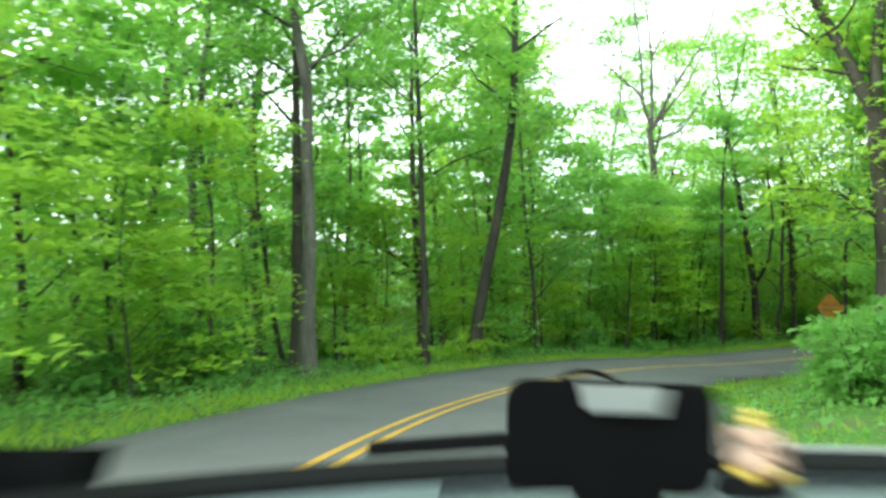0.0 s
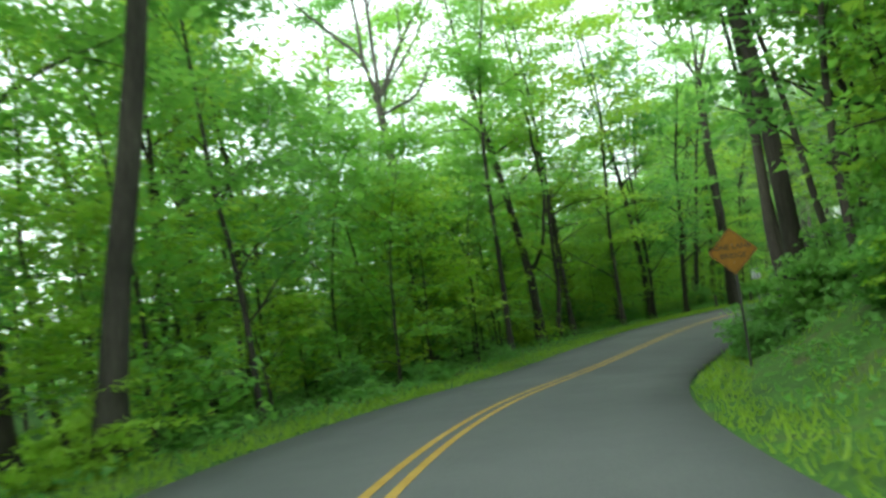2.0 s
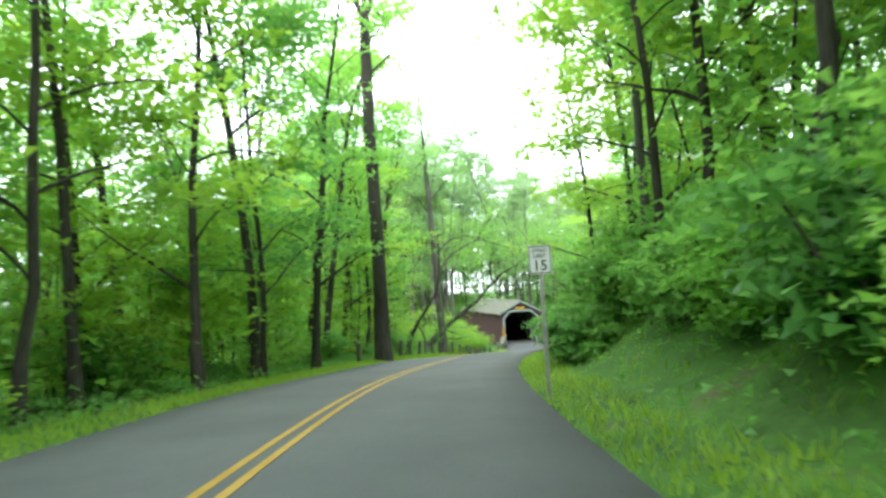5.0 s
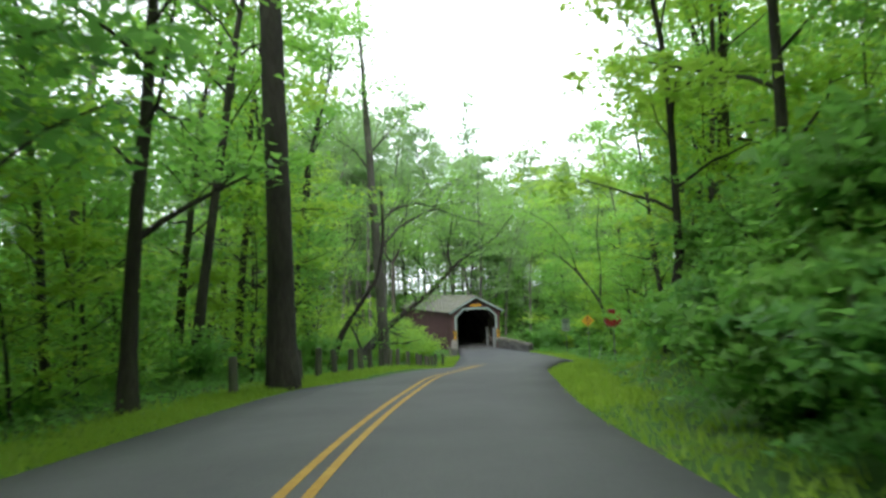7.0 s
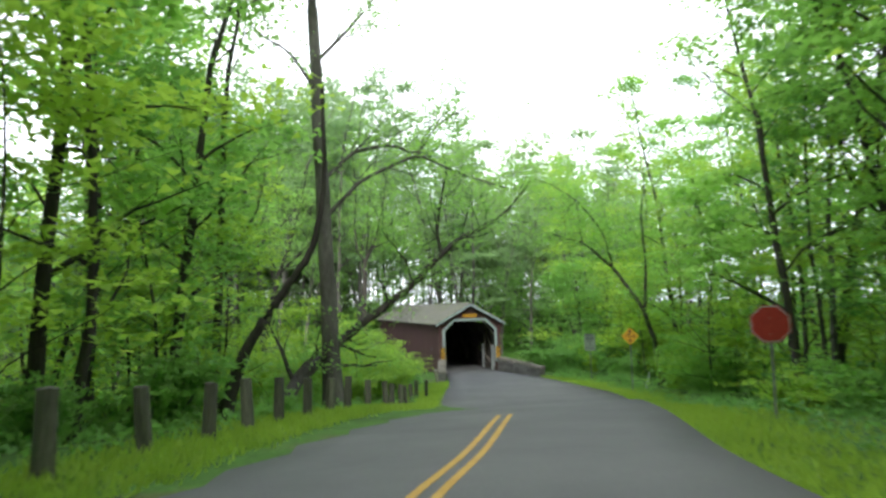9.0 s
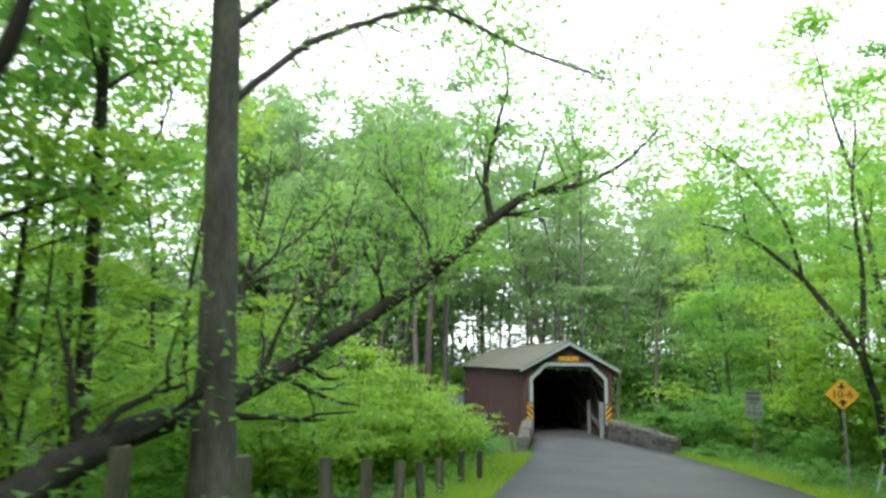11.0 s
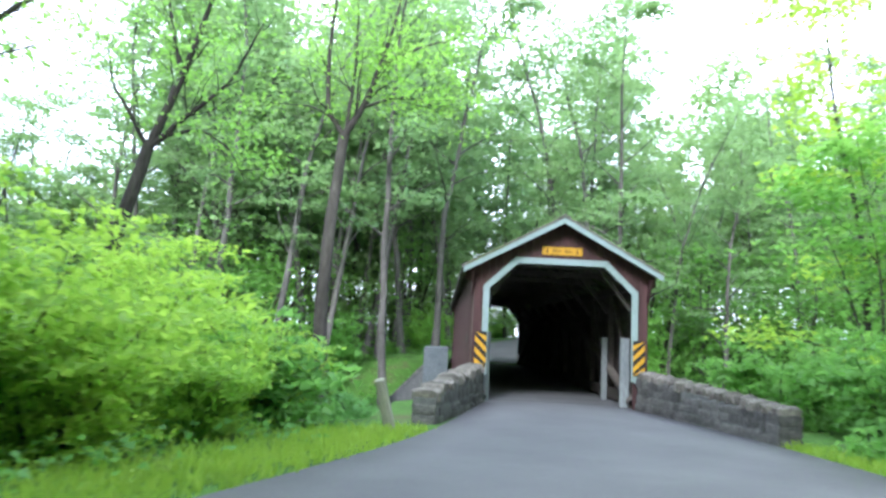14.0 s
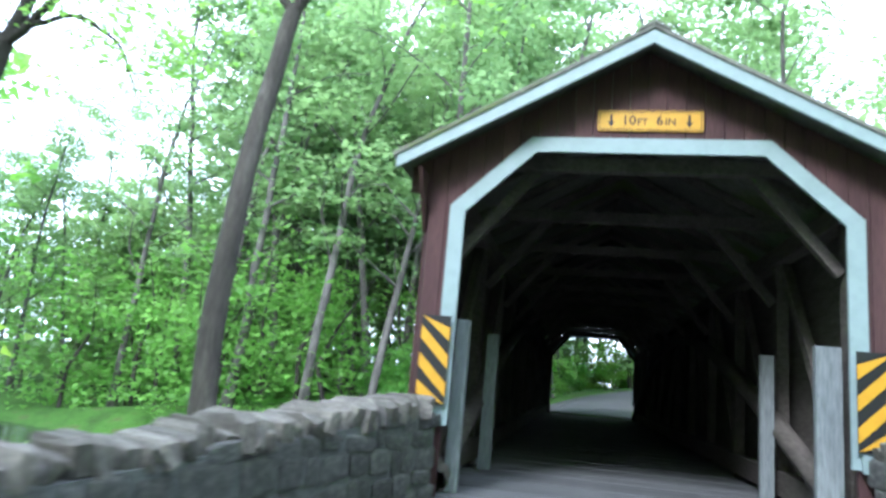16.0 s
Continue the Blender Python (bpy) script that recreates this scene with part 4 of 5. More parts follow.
limbed_tree(202, "tall bare tree with spreading leafless limbs", -33.0, -62.1, [([(0.867 * a, 0.5 * a + 0.12 * k * (-1) ** k, 18.7 + h) for k, (a, h) in enumerate(line)], r0, r1) for line, r0, r1 in (
    ([(0.9, -15.5), (0.6, -10), (0.2, -5), (0, 0)], 0.32, 0.2),
    ([(0, -0.2), (-0.6, 2.2), (-1.3, 2.9), (-3.8, 5.6), (-4.6, 7.5)], 0.13, 0.03), ([(-0.6, 2.0), (-0.6, 5), (-1.2, 9), (-1.5, 13)], 0.11, 0.03),
    ([(0, -0.2), (0.1, 5), (-0.3, 8), (-0.6, 12)], 0.13, 0.03), ([(0.1, 5), (1.2, 7), (1.8, 9.5), (2.5, 13)], 0.08, 0.025),
    ([(0.1, 0), (1.6, 2.8), (3.6, 6), (4.6, 9), (5, 13)], 0.13, 0.03), ([(0.1, 0), (2.6, 3), (4, 6.5), (5.6, 10)], 0.1, 0.025),
    ([(0.1, -1), (2.1, -0.3), (3.6, 2.6), (5.9, 5), (7.5, 7)], 0.1, 0.025), ([(1.6, 2.8), (1.8, 5.5), (2.9, 9)], 0.06, 0.02))], 0, datum=0)
limbed_tree(203, "tall half-bare tree leaning beside the creek", -7.35, 4.0, [
    ([(0.6, -0.5, -2.8), (0.55, -0.3, -0.6), (0.28, 0, 2.6), (0.32, 0.3, 5.4), (0.5, 0.9, 8.8)], 0.27, 0.18),
    ([(0.50, 0.90, 8.75), (-0.15, 0.90, 9.75), (-0.25, 1.00, 11.85), (-0.10, 1.10, 14.85), (-0.40, 1.20, 17.85)], 0.12, 0.03), ([(0.50, 0.90, 8.75), (1.10, 0.90, 9.85), (1.60, 1.00, 11.45), (2.10, 1.10, 13.45), (2.50, 1.20, 16.85)], 0.14, 0.03),
    ([(1.10, 0.90, 9.85), (2.10, 0.90, 10.25), (2.90, 0.90, 10.25), (3.90, 1.10, 9.95)], 0.07, 0.02), ([(1.60, 1.00, 11.45), (2.90, 1.20, 12.25), (4.30, 1.30, 12.75)], 0.06, 0.02), ([(0.55, 0.90, 8.85), (0.80, 0.70, 11.35), (0.70, 0.60, 14.25)], 0.08, 0.02)], 420, BARK, LEAF_SPRING, 0.09, -0.65)
limbed_tree(204, "spreading half-bare tree by the creek", -15.3, 4.4, [
    ([(-0.4, 0, -3.0), (0.6, 0, 3), (1.3, 0, 6), (1.9, 0, 8.6)], 0.3, 0.2),
    ([(1.9, 0, 8.5), (2.8, 0, 11), (3.5, 0, 13.6), (4.2, 0, 17)], 0.17, 0.04), ([(1.9, 0, 8.5), (3.2, 0, 9.8), (4.4, 0.2, 11), (5.4, 0.3, 13.4)], 0.12, 0.03),
    ([(1.9, 0, 8.5), (1.3, -0.2, 9.6), (0.6, -0.3, 10.6), (0.2, -0.3, 12.4)], 0.09, 0.02), ([(2.2, 0, 8.9), (3.6, 0, 9.3), (4.6, 0.3, 8.7), (5.2, 0.3, 7.6)], 0.07, 0.02), ([(2.8, 0, 11), (2.2, 0.3, 13), (1.6, 0.4, 15.4)], 0.08, 0.02)], 360, BARK, LEAF_SPRING, 0.09, -1.3)

limbed_tree(207, "dark forked tree with bare limbs beside the bushes", -15.9, -1.8, [
    ([(-0.6, 0, -1.6), (-0.7, 0, 3), (-0.75, 0, 6), (-0.55, 0, 8.6)], 0.27, 0.19),
    ([(-0.55, 0, 8.5), (-0.1, 0, 10.4), (0.3, 0, 12.6), (0.4, 0.2, 15.5)], 0.14, 0.03), ([(-0.55, 0, 8.5), (0.9, 0.1, 9.9), (2.4, 0.2, 11.2), (3.6, 0.2, 12.6)], 0.11, 0.03),
    ([(-0.5, 0, 8.3), (0.8, 0, 8.9), (2.1, 0.2, 9.5)], 0.07, 0.02), ([(0.9, 0.1, 9.9), (1.3, 0.2, 11.6), (2.0, 0.3, 13.4)], 0.06, 0.02), ([(-0.6, 0, 8.0), (-1.6, -0.2, 9.8), (-2.2, -0.2, 12.0)], 0.08, 0.02)], 220, BARK, LEAF_SPRING, 0.085, -1.3)
limbed_tree(205, "stout forked tree on the bank with leafy hanging boughs", -12.9, -84.6, [
    ([(0, 0, -0.6), (0.15, 0, 2), (0.05, 0, 4.4), (-0.1, 0, 6.2)], 0.3, 0.24),
    ([(-0.1, 0, 6.1), (-0.6, -0.4, 7.6), (-1.2, -0.8, 9.2), (-2.0, -1.0, 12), (-2.2, -1.0, 15)], 0.19, 0.04), ([(-0.1, 0, 6.1), (-0.1, 0.1, 8), (0.2, 0.2, 10.5), (0.0, 0.3, 14)], 0.19, 0.04),
    ([(0.05, 0, 4.4), (1.2, -1.0, 5.4), (2.6, -2.0, 5.8)], 0.09, 0.02), ([(-0.1, 0, 5.4), (0.9, 0.8, 6.6), (2.4, 1.2, 7.0)], 0.08, 0.02), ([(0.1, 0, 3.4), (-0.8, -0.9, 4.2), (-1.6, -1.8, 4.3)], 0.06, 0.02)], 420, BARK, LEAF_LIME, 0.12)
limbed_tree(206, "tall bare-topped roadside tree with arching side limbs", -12.05, -23.9, [
    ([(0, 0, -0.5), (-0.042 * 4, 0, 4), (-0.042 * 9, 0, 9), (-0.042 * 14, 0, 14)], 0.32, 0.19), ([(-0.042 * 14, 0, 13.8), (-0.042 * 17, 0, 17), (-0.042 * 20, 0.2, 22)], 0.18, 0.03),
    ([(-0.042 * 6.5, 0, 6.5), (1.0, 0.3, 7.9), (2.5, 0.6, 8.7), (3.3, 0.8, 9.05), (5.1, 1.2, 8.4), (7, 1.5, 8.0)], 0.085, 0.025),
    ([(-0.042 * 7.8, 0, 7.8), (0.8, 0.2, 8.95), (2.2, 0.4, 9.3), (3.3, 0.8, 9.05), (4.1, 1.2, 10.3), (5.5, 1.5, 11.2)], 0.085, 0.025),
    ([(3.3, 0.8, 9.05), (3.6, 0.9, 9.9), (4.6, 1.1, 10.9)], 0.05, 0.015), ([(-0.042 * 11, 0, 11), (-1.4, -0.4, 12.2), (-2.6, -0.6, 12.8)], 0.07, 0.02), ([(-0.042 * 12, 0, 12), (1.0, -0.4, 13.6), (2.2, -0.6, 15.2)], 0.07, 0.02)], 520, PALE_BARK, LEAF_SPRING, 0.075)

# leaning double tree over the fence
LEAN = (-14.0, -28.3)
zl = land_at(*LEAN)


def off(points, x, y, z):
    return [(a - x, b - y, c - z) for a, b, c in points]


main = off([(-14.0, -28.3, zl - 0.4), (-13.4, -25.2, 2.4), (-12.5, -22.6, 2.7), (-11.5, -20.9, 3.35), (-10.0, -20.5, 4.4), (-8.5, -20.3, 5.45), (-7.2, -20.2, 6.75), (-6.2, -19.7, 7.5), (-4.6, -18.3, 8.1), (-2.95, -16.9, 9.1), (-1.2, -15.5, 10.8)], *LEAN, zl)
riser = off([(-7.2, -20.2, 6.75), (-7.35, -20.0, 7.6), (-7.0, -19.4, 9.0), (-6.6, -19.1, 10.4), (-6.7, -18.7, 12.0)], *LEAN, zl)
sprig = off([(-8.5, -20.3, 5.45), (-8.65, -20.1, 6.4), (-9.4, -19.9, 7.4), (-9.8, -19.8, 7.9)], *LEAN, zl)
spur = off([(-4.6, -18.3, 8.1), (-4.5, -18.1, 9.0), (-4.8, -17.9, 9.8)], *LEAN, zl)
left_stem = off([(-15.5, -28.3, zl - 0.6), (-15.15, -28.4, 2.6), (-14.9, -28.5, 3.3), (-14.5, -28.6, 4.1), (-13.75, -28.6, 5.15), (-13.0, -28.8, 6.25), (-12.7, -28.9, 7.9), (-12.75, -29.2, 10.6)], *LEAN, zl)
limbed_tree(120, "old dark tree leaning low across the fence in two stems", *LEAN, [(left_stem, 0.19, 0.05), (main, 0.25, 0.035), (riser, 0.09, 0.02), (sprig, 0.045, 0.012), (spur, 0.035, 0.01)], 720, BARK, LEAF_SPRING, 0.075)
rs = np.random.default_rng(5)

# tree bending over from the other side of the road
BEND = (7.6, -12.6)
zr = land_at(*BEND)
trunk_line = off([(7.6, -12.6, zr - 0.3), (6.7, -13.6, 2.0), (5.5, -14.6, 4.0), (3.9, -14.3, 6.4), (2.35, -13.9, 7.8), (0.6, -13.8, 8.3)], *BEND, zr)
upright = off([(5.5, -14.6, 4.0), (5.6, -14.8, 6.4), (5.3, -15.0, 8.8), (5.6, -15.1, 11.5)], *BEND, zr)
fork = off([(2.35, -13.9, 7.8), (2.1, -14.1, 9.0), (1.9, -14.2, 10.6)], *BEND, zr)
reach = off([(3.9, -14.3, 6.4), (3.2, -14.6, 8.4), (1.6, -14.9, 10.0), (-0.4, -15.2, 10.9), (-2.2, -15.4, 11.2)], *BEND, zr)
drop = off([(1.6, -14.9, 10.0), (0.8, -15.2, 9.2), (0.1, -15.4, 8.2)], *BEND, zr)
w, c = tree_meshes(121, 2.0, 0.17, 0.9, 0.5, 0, 1, 0.1, BARK, LEAF_SPRING, limbs=1, custom=[(trunk_line, 0.17, 0.03), (upright, 0.1, 0.03), (fork, 0.05, 0.015), (reach, 0.06, 0.015), (drop, 0.025, 0.008)])
spots = np.array(trunk_line[2:] + upright[1:] + fork + reach[1:] * 2 + drop)
spots = spots[rs.integers(0, len(spots), 760)] + rs.normal(0, 1.1, (760, 3))
plant("tree", "dark tree bending over the road with fresh green leaves", w, quads("crown", leaves(rs, spots, 12, 0.085, 0.4, 0.5), LEAF_SPRING), *BEND)
planted.append(BEND)


def in_glade(x, y):
    """The clearing in front of the tall bare tree, where only low trees grow."""
    s = min(max(((x + 10) * -24 + (y + 101) * 41) / (24**2 + 41**2), 0), 1)
    return math.hypot(x + 10 + 24 * s, y + 101 - 41 * s) < 2.5 + 4.5 * s


def scatter(count, region, clear, apart, pick, seed, grown=1.0, into=None):
    """Random places in a region, clear of the road, the creek and each other; into: a list that takes kind and place instead of a tree."""
    r = np.random.default_rng(seed)
    made, tries = 0, 0
    while made < count and tries < count * 60:
        tries += 1
        x, y = r.uniform(*region[0]), r.uniform(*region[1])
        out, side, _ = from_road([x], [y])
        right_clear = (1.0 if y < -44 else 2.2) if side[0] > 0 and -72 < y < -20 else 0
        if out[0] < clear[0] + right_clear or out[0] > clear[1] or (7 < y < 22) or (abs(x) < 5.5 and -8 < y < 34):
            continue
        if x > -8 and y < -84 or (-15 < x < -9 and -17 < y < -4) or any((x - a) ** 2 + (y - b) ** 2 < apart**2 for a, b in planted):
            continue
        planted.append((x, y))
        k = pick(r)
        if k not in (4, 5) and in_glade(x, y):
            k = 5 if out[0] < 8 else 4
        w, c = KINDS[k]
        if into is not None:
            into.append((k, Matrix.Translation((x, y, land_at(x, y))) @ Matrix.Rotation(r.uniform(0, 6.28), 4, "Z") @ Matrix.Scale(r.uniform(0.82, 1.18) * grown, 4)))
            made += 1
            continue
        plant("tree", KIND_LABEL[k], w, c, x, y, r.uniform(0, 360), r.uniform(0.82, 1.18) * grown, group="woodland trees", tilt=(r.normal(0, 0.025), r.normal(0, 0.025)))
        made += 1


high_crowned = lambda r: int(r.choice([0, 1, 3, 6, 7], p=[0.14, 0.3, 0.26, 0.24, 0.06]))
any_kind = lambda r: int(r.choice([0, 1, 2, 3, 4, 6, 7], p=[0.2, 0.16, 0.14, 0.14, 0.14, 0.1, 0.12]))
sapling = lambda r: int(r.choice([4, 5], p=[0.55, 0.45]))
young = lambda r: int(r.choice([2, 4, 5, 7], p=[0.2, 0.35, 0.25, 0.2]))
for x, y, kind, sc in (  # tall trees that line the road
        (-12.4, -66.0, 2, 1.15), (-11.0, -60.5, 2, 1.1), (-9.3, -54.2, 6, 1.1), (-7.8, -49.0, 2, 1.1), (-17.2, -27.0, 4, 0.9), (-0.5, -35.0, 1, 0.9), (1.8, -29.5, 0, 0.85), (-4.9, -43.2, 2, 1.0), (-11.6, -59.4, 2, 1.0), (-8.6, -46.4, 2, 0.9), (-19.4, -26.2, 7, 1.0), (-18.2, -31.6, 2, 1.0), (-21.6, -32.8, 0, 1.0), (-17.8, -20.0, 7, 0.9), (-15.9, -22.4, 5, 1.0), (-18.6, -22.8, 5, 1.2), (-25.6, -60.0, 2, 1.1), (-23.0, -55.4, 2, 1.1), (-21.9, -51.0, 7, 1.1), (-20.4, -46.6, 0, 0.9),
        (-17.2, -24.5, 0, 1.0), (-16.2, -18.6, 1, 0.9), (-17.2, -10.4, 0, 0.72), (-18.6, -13.8, 2, 0.95), (-19.5, -29.5, 0, 1.05), (-15.2, -13.6, 2, 0.8), (-20.5, -36.0, 1, 0.95), (-30.0, -86.0, 0, 1.0), (-33.0, -79.0, 2, 1.1)):
    planted.append((x, y))
    w, c = KINDS[kind]
    plant("tree", KIND_LABEL[kind], w, c, x, y, x * 91 + y * 37, sc, group="woodland trees")
scatter(64, ((-54, -12), (-108, -8)), (3.4, 30), 3.0, any_kind, 11, 1.15)
scatter(40, ((-46, -11), (-108, -28)), (4.2, 14), 2.0, young, 12)
scatter(34, ((-44, -16), (-108, -38)), (3.0, 11), 1.8, sapling, 21, 0.9)
scatter(22, ((-16, 12), (-86, -53)), (3.6, 20), 2.8, any_kind, 13)
scatter(24, ((-16, 8), (-86, -44)), (3.0, 9), 2.0, young, 14, 0.9)
scatter(20, ((-6, 32), (-46, -14)), (4, 24), 2.8, any_kind, 18)
scatter(14, ((-4, 22), (-46, -16)), (3.4, 12), 2.2, young, 19)
far_bank = []
scatter(32, ((-27, -3), (23, 46)), (1.6, 60), 2.4, high_crowned, 15, 1.3, far_bank)
scatter(14, ((-3, 8), (23, 46)), (1.6, 60), 2.4, high_crowned, 25, 1.15, far_bank)
scatter(26, ((8, 36), (23, 46)), (1.6, 60), 2.4, high_crowned, 26, 0.9, far_bank)
scatter(16, ((-50, -29), (24, 50)), (1.6, 60), 2.4, any_kind, 20, 0.95, far_bank)


def placed(me, m):
    """A mesh's corners at a pose, and its faces."""
    v = np.empty(len(me.vertices) * 3, np.float32)
    me.vertices.foreach_get("co", v)
    m = np.array(m)
    return v.reshape(-1, 3) @ m[:3, :3].T + m[:3, 3], [tuple(p.vertices) for p in me.polygons]


# crowns across the creek take duller leaf colours to imitate haze
for material, shown in ((LEAF_SPRING, LEAF_HAZED), (LEAF_LIME, LEAF_SPRING), (LEAF_DEEP, LEAF_HAZED)):
    crowns = [placed(KINDS[k][1], m)[0].reshape(-1, 3, 3) for k, m in far_bank if KINDS[k][1].materials[0] == material]
    tagged(new("far_bank_foliage", quads("far_bank_foliage", np.concatenate(crowns), shown)), "green crowns of the woods across the creek, greyed in colour for haze", "woods", kind="stuff")
# pale bark on every trunk here imitates the softening of haze
v, f = joined([placed(KINDS[k][0], m) for k, m in far_bank])
tagged(new("far_bank_trunks", mesh_of("far_bank_trunks", v, f, PALE_BARK, True)), "trunks and limbs of the woods across the creek, paled in colour for haze", "woods", kind="stuff")
scatter(20, ((7.5, 30), (-14, 7)), (4.5, 30), 2.4, any_kind, 16, 0.95)
scatter(9, ((-34, -13), (-8, 7)), (6, 40), 3.0, young, 17, 0.8)

for x, y, kind, sc in ((-10.4, -13.6, 5, 0.62), (-8.5, -10.9, 5, 0.5), (-12.7, -16.8, 5, 0.7), (-7.4, -8.2, 5, 0.4), (-11.8, -81.4, 5, 0.9), (-10.4, -85.0, 4, 0.8), (9.8, -7.4, 5, 1.0), (10.6, -10.0, 2, 0.6), (11.8, -5.2, 5, 1.25), (9.4, 1.2, 4, 0.9), (13.0, 2.6, 7, 0.9), (-12.6, 1.6, 5, 0.8), (7.4, -21.0, 5, 0.9), (9.2, -17.0, 4, 0.9), (10.4, -3.6, 5, 1.15)):
    planted.append((x, y))
    w, c = KINDS[kind]
    plant("tree", KIND_LABEL[kind], w, c, x, y, x * 77, sc, group="woodland trees")

# bushes beside the bridge
for k, (x, y, h, sc) in enumerate([
        (-9.3, -12.2, 4, 1.0), (-7.9, -9.6, 4, 0.85), (-11.3, -14.9, 4, 1.0), (-6.9, -6.9, 4, 0.62), (-11.9, -18.2, 4, 0.8), (-13.8, -10.2, 5, 1.2), (-9.2, -4.6, 4, 1.15), (-6.6, -4.6, 4, 0.6), (-15.2, -15.6, 4, 1.1), (-13.4, -21.0, 5, 0.9),
        (6.4, -3.4, 1, 1.2), (5.2, -1.0, 1, 1.1), (7.6, 0.6, 1, 1.5), (4.4, -6.6, 2, 1.1), (4.9, -7.6, 2, 0.9), (7.6, -2.6, 3, 1.25), (7.4, -8.6, 5, 0.6), (9.0, -5.0, 1, 1.4), (7.0, -15.6, 4, 0.7), (6.2, -18.6, 5, 0.7), (9.6, -12.5, 5, 1.1), (8.6, -1.4, 5, 1.0), (11.4, -8.0, 4, 1.2), (5.4, 28, 5, 1.3), (8.5, 24.5, 5, 1.5), (-10.5, 29.5, 5, 1.4),
        (-16.1, -75.4, 1, 0.75), (-15.3, -73.4, 1, 0.85), (-14.4, -71.2, 5, 0.8), (-14.6, -76.6, 1, 1.2), (-13.4, -79.6, 1, 1.0), (-12.9, -82.6, 5, 0.8), (-13.9, -69.0, 1, 1.2), (-13.4, -66.4, 5, 0.8), (-10.8, -87.0, 1, 1.2), (-9.2, -90.0, 1, 1.2), (-9.6, -49.5, 1, 1.0), (-14.0, -82.5, 1, 0.85), (-13.6, -85.6, 1, 0.9), (-12.6, -87.8, 1, 1.1), (-11.4, -90.4, 1, 1.1), (-12.0, -54.5, 1, 0.95), (-5.4, -1.6, 2, 1.1), (-6.3, 0.6, 0, 0.9), (-4.9, 1.4, 2, 1.2), (-7.9, 2.0, 1, 0.9), (-9.8, 3.0, 5, 0.8), (-5.0, -3.4, 2, 0.8), (-10.9, -52.2, 0, 1.1), (-12.8, -57.2, 1, 0.9), (-10.4, -54.6, 1, 1.3), (-11.2, -57.6, 5, 0.9), (-8.2, -46.5, 0, 1.2), (-6.9, -44.0, 1, 0.9), (-5.4, -41.5, 5, 0.7), (-7.6, -49.0, 5, 0.9), (-4.6, -44.0, 5, 0.9),
        (-4.2, 37.0, 5, 1.2), (-3.0, 42.5, 5, 1.1), (-1.6, 48.5, 1, 1.5), (0.6, 54.5, 5, 1.4), (3.6, 60.0, 5, 1.6), (-5.6, 47.0, 5, 1.6), (-2.4, 56.0, 5, 1.7), (7.4, 41.0, 5, 1.2), (6.6, 36.0, 1, 1.3)]):
    w, c = BUSHES[h]
    plant("bush", BUSH_LABEL[h], w, c, x, y, k * 47, sc, 0.05, "bushes by the bridge", "bush")

r = np.random.default_rng(52)
made = 0
while made < 34:  # thicket on the bank
    i = int(r.integers(96, 178))
    d = r.uniform(2.0, 6.5)
    way = (RIGHT[i] - LEFT[i]) / np.linalg.norm(RIGHT[i] - LEFT[i])
    x, y = RIGHT[i][0] + way[0] * d, RIGHT[i][1] + way[1] * d
    if not -69 < y < -40 or (y > -54 and d < 5) or (y < -60 and d < 3.4):
        continue
    k = int(r.choice([0, 1, 5], p=[0.3, 0.5, 0.2]))
    w, c = BUSHES[k]
    plant("bush", BUSH_LABEL[k], w, c, x, y, r.uniform(0, 360), (0.5 if k == 5 else 0.75) + 0.09 * d, 0.05, "thicket on the bank", "bush")
    made += 1

r = np.random.default_rng(31)
made = 0
while made < 165:
    x, y = r.uniform(-42, 18), r.uniform(-108, 40)
    out, side, _ = from_road([x], [y])
    close = out[0] < 6
    if out[0] < 1.4 or out[0] > 16 or (5 < y < 24) or (not close and r.uniform() < 0.45) or (x > -16 and y < -84) or (side[0] > 0 and -70 < y < -40 and out[0] < 3.4) or (abs(x) < 5.5 and -9 < y < 34):
        continue
    k = int(r.choice([0, 1, 2, 3], p=[0.3, 0.25, 0.3, 0.15]))
    if out[0] < 2.6:
        k = 2
    w, c = BUSHES[k]
    plant("bush", BUSH_LABEL[k], w, c, x, y, r.uniform(0, 360), r.uniform(0.7, 1.25), 0.05, "woodland undergrowth", "bush")
    made += 1


def verge(n, seed):
    """Grass blades in tufts along both edges of the road, thickest near the bridge."""
    r = np.random.default_rng(seed)
    i = np.where(r.uniform(size=n) < 0.5, r.integers(0, 240, n), r.integers(150, 240, n))
    left = r.uniform(size=n) < 0.55
    at = np.where(left[:, None], LEFT[i], RIGHT[i])
    way = np.where(left[:, None], LEFT[i] - RIGHT[i], RIGHT[i] - LEFT[i])
    way /= np.linalg.norm(way, axis=1)[:, None]
    p = at + way * np.abs(r.normal(0, 1.3, (n, 1))) + way * 0.12
    p[:, 1] += r.normal(0, 0.35, n)
    ok = p[:, 1] < -5.6
    p = p[ok]
    p[:, 2] = land(p[:, 0], p[:, 1])
    n = len(p)
    h = r.uniform(0.05, 0.17, (n, 1))
    az = r.uniform(0, 6.28, (n, 1))
    side = np.c_[np.cos(az), np.sin(az), 0 * az] * r.uniform(0.01, 0.024, (n, 1))
    bend = np.c_[r.normal(0, 0.45, (n, 2)), np.ones(n)] * h
    return np.stack([p - side, p + side, p + bend + side * 0.2, p + bend - side * 0.2], 1)


tagged(new("verge_grass", quads("verge_grass", verge(84000, 9), GRASS)), "bright green grass along the road verges", "grass", kind="stuff")


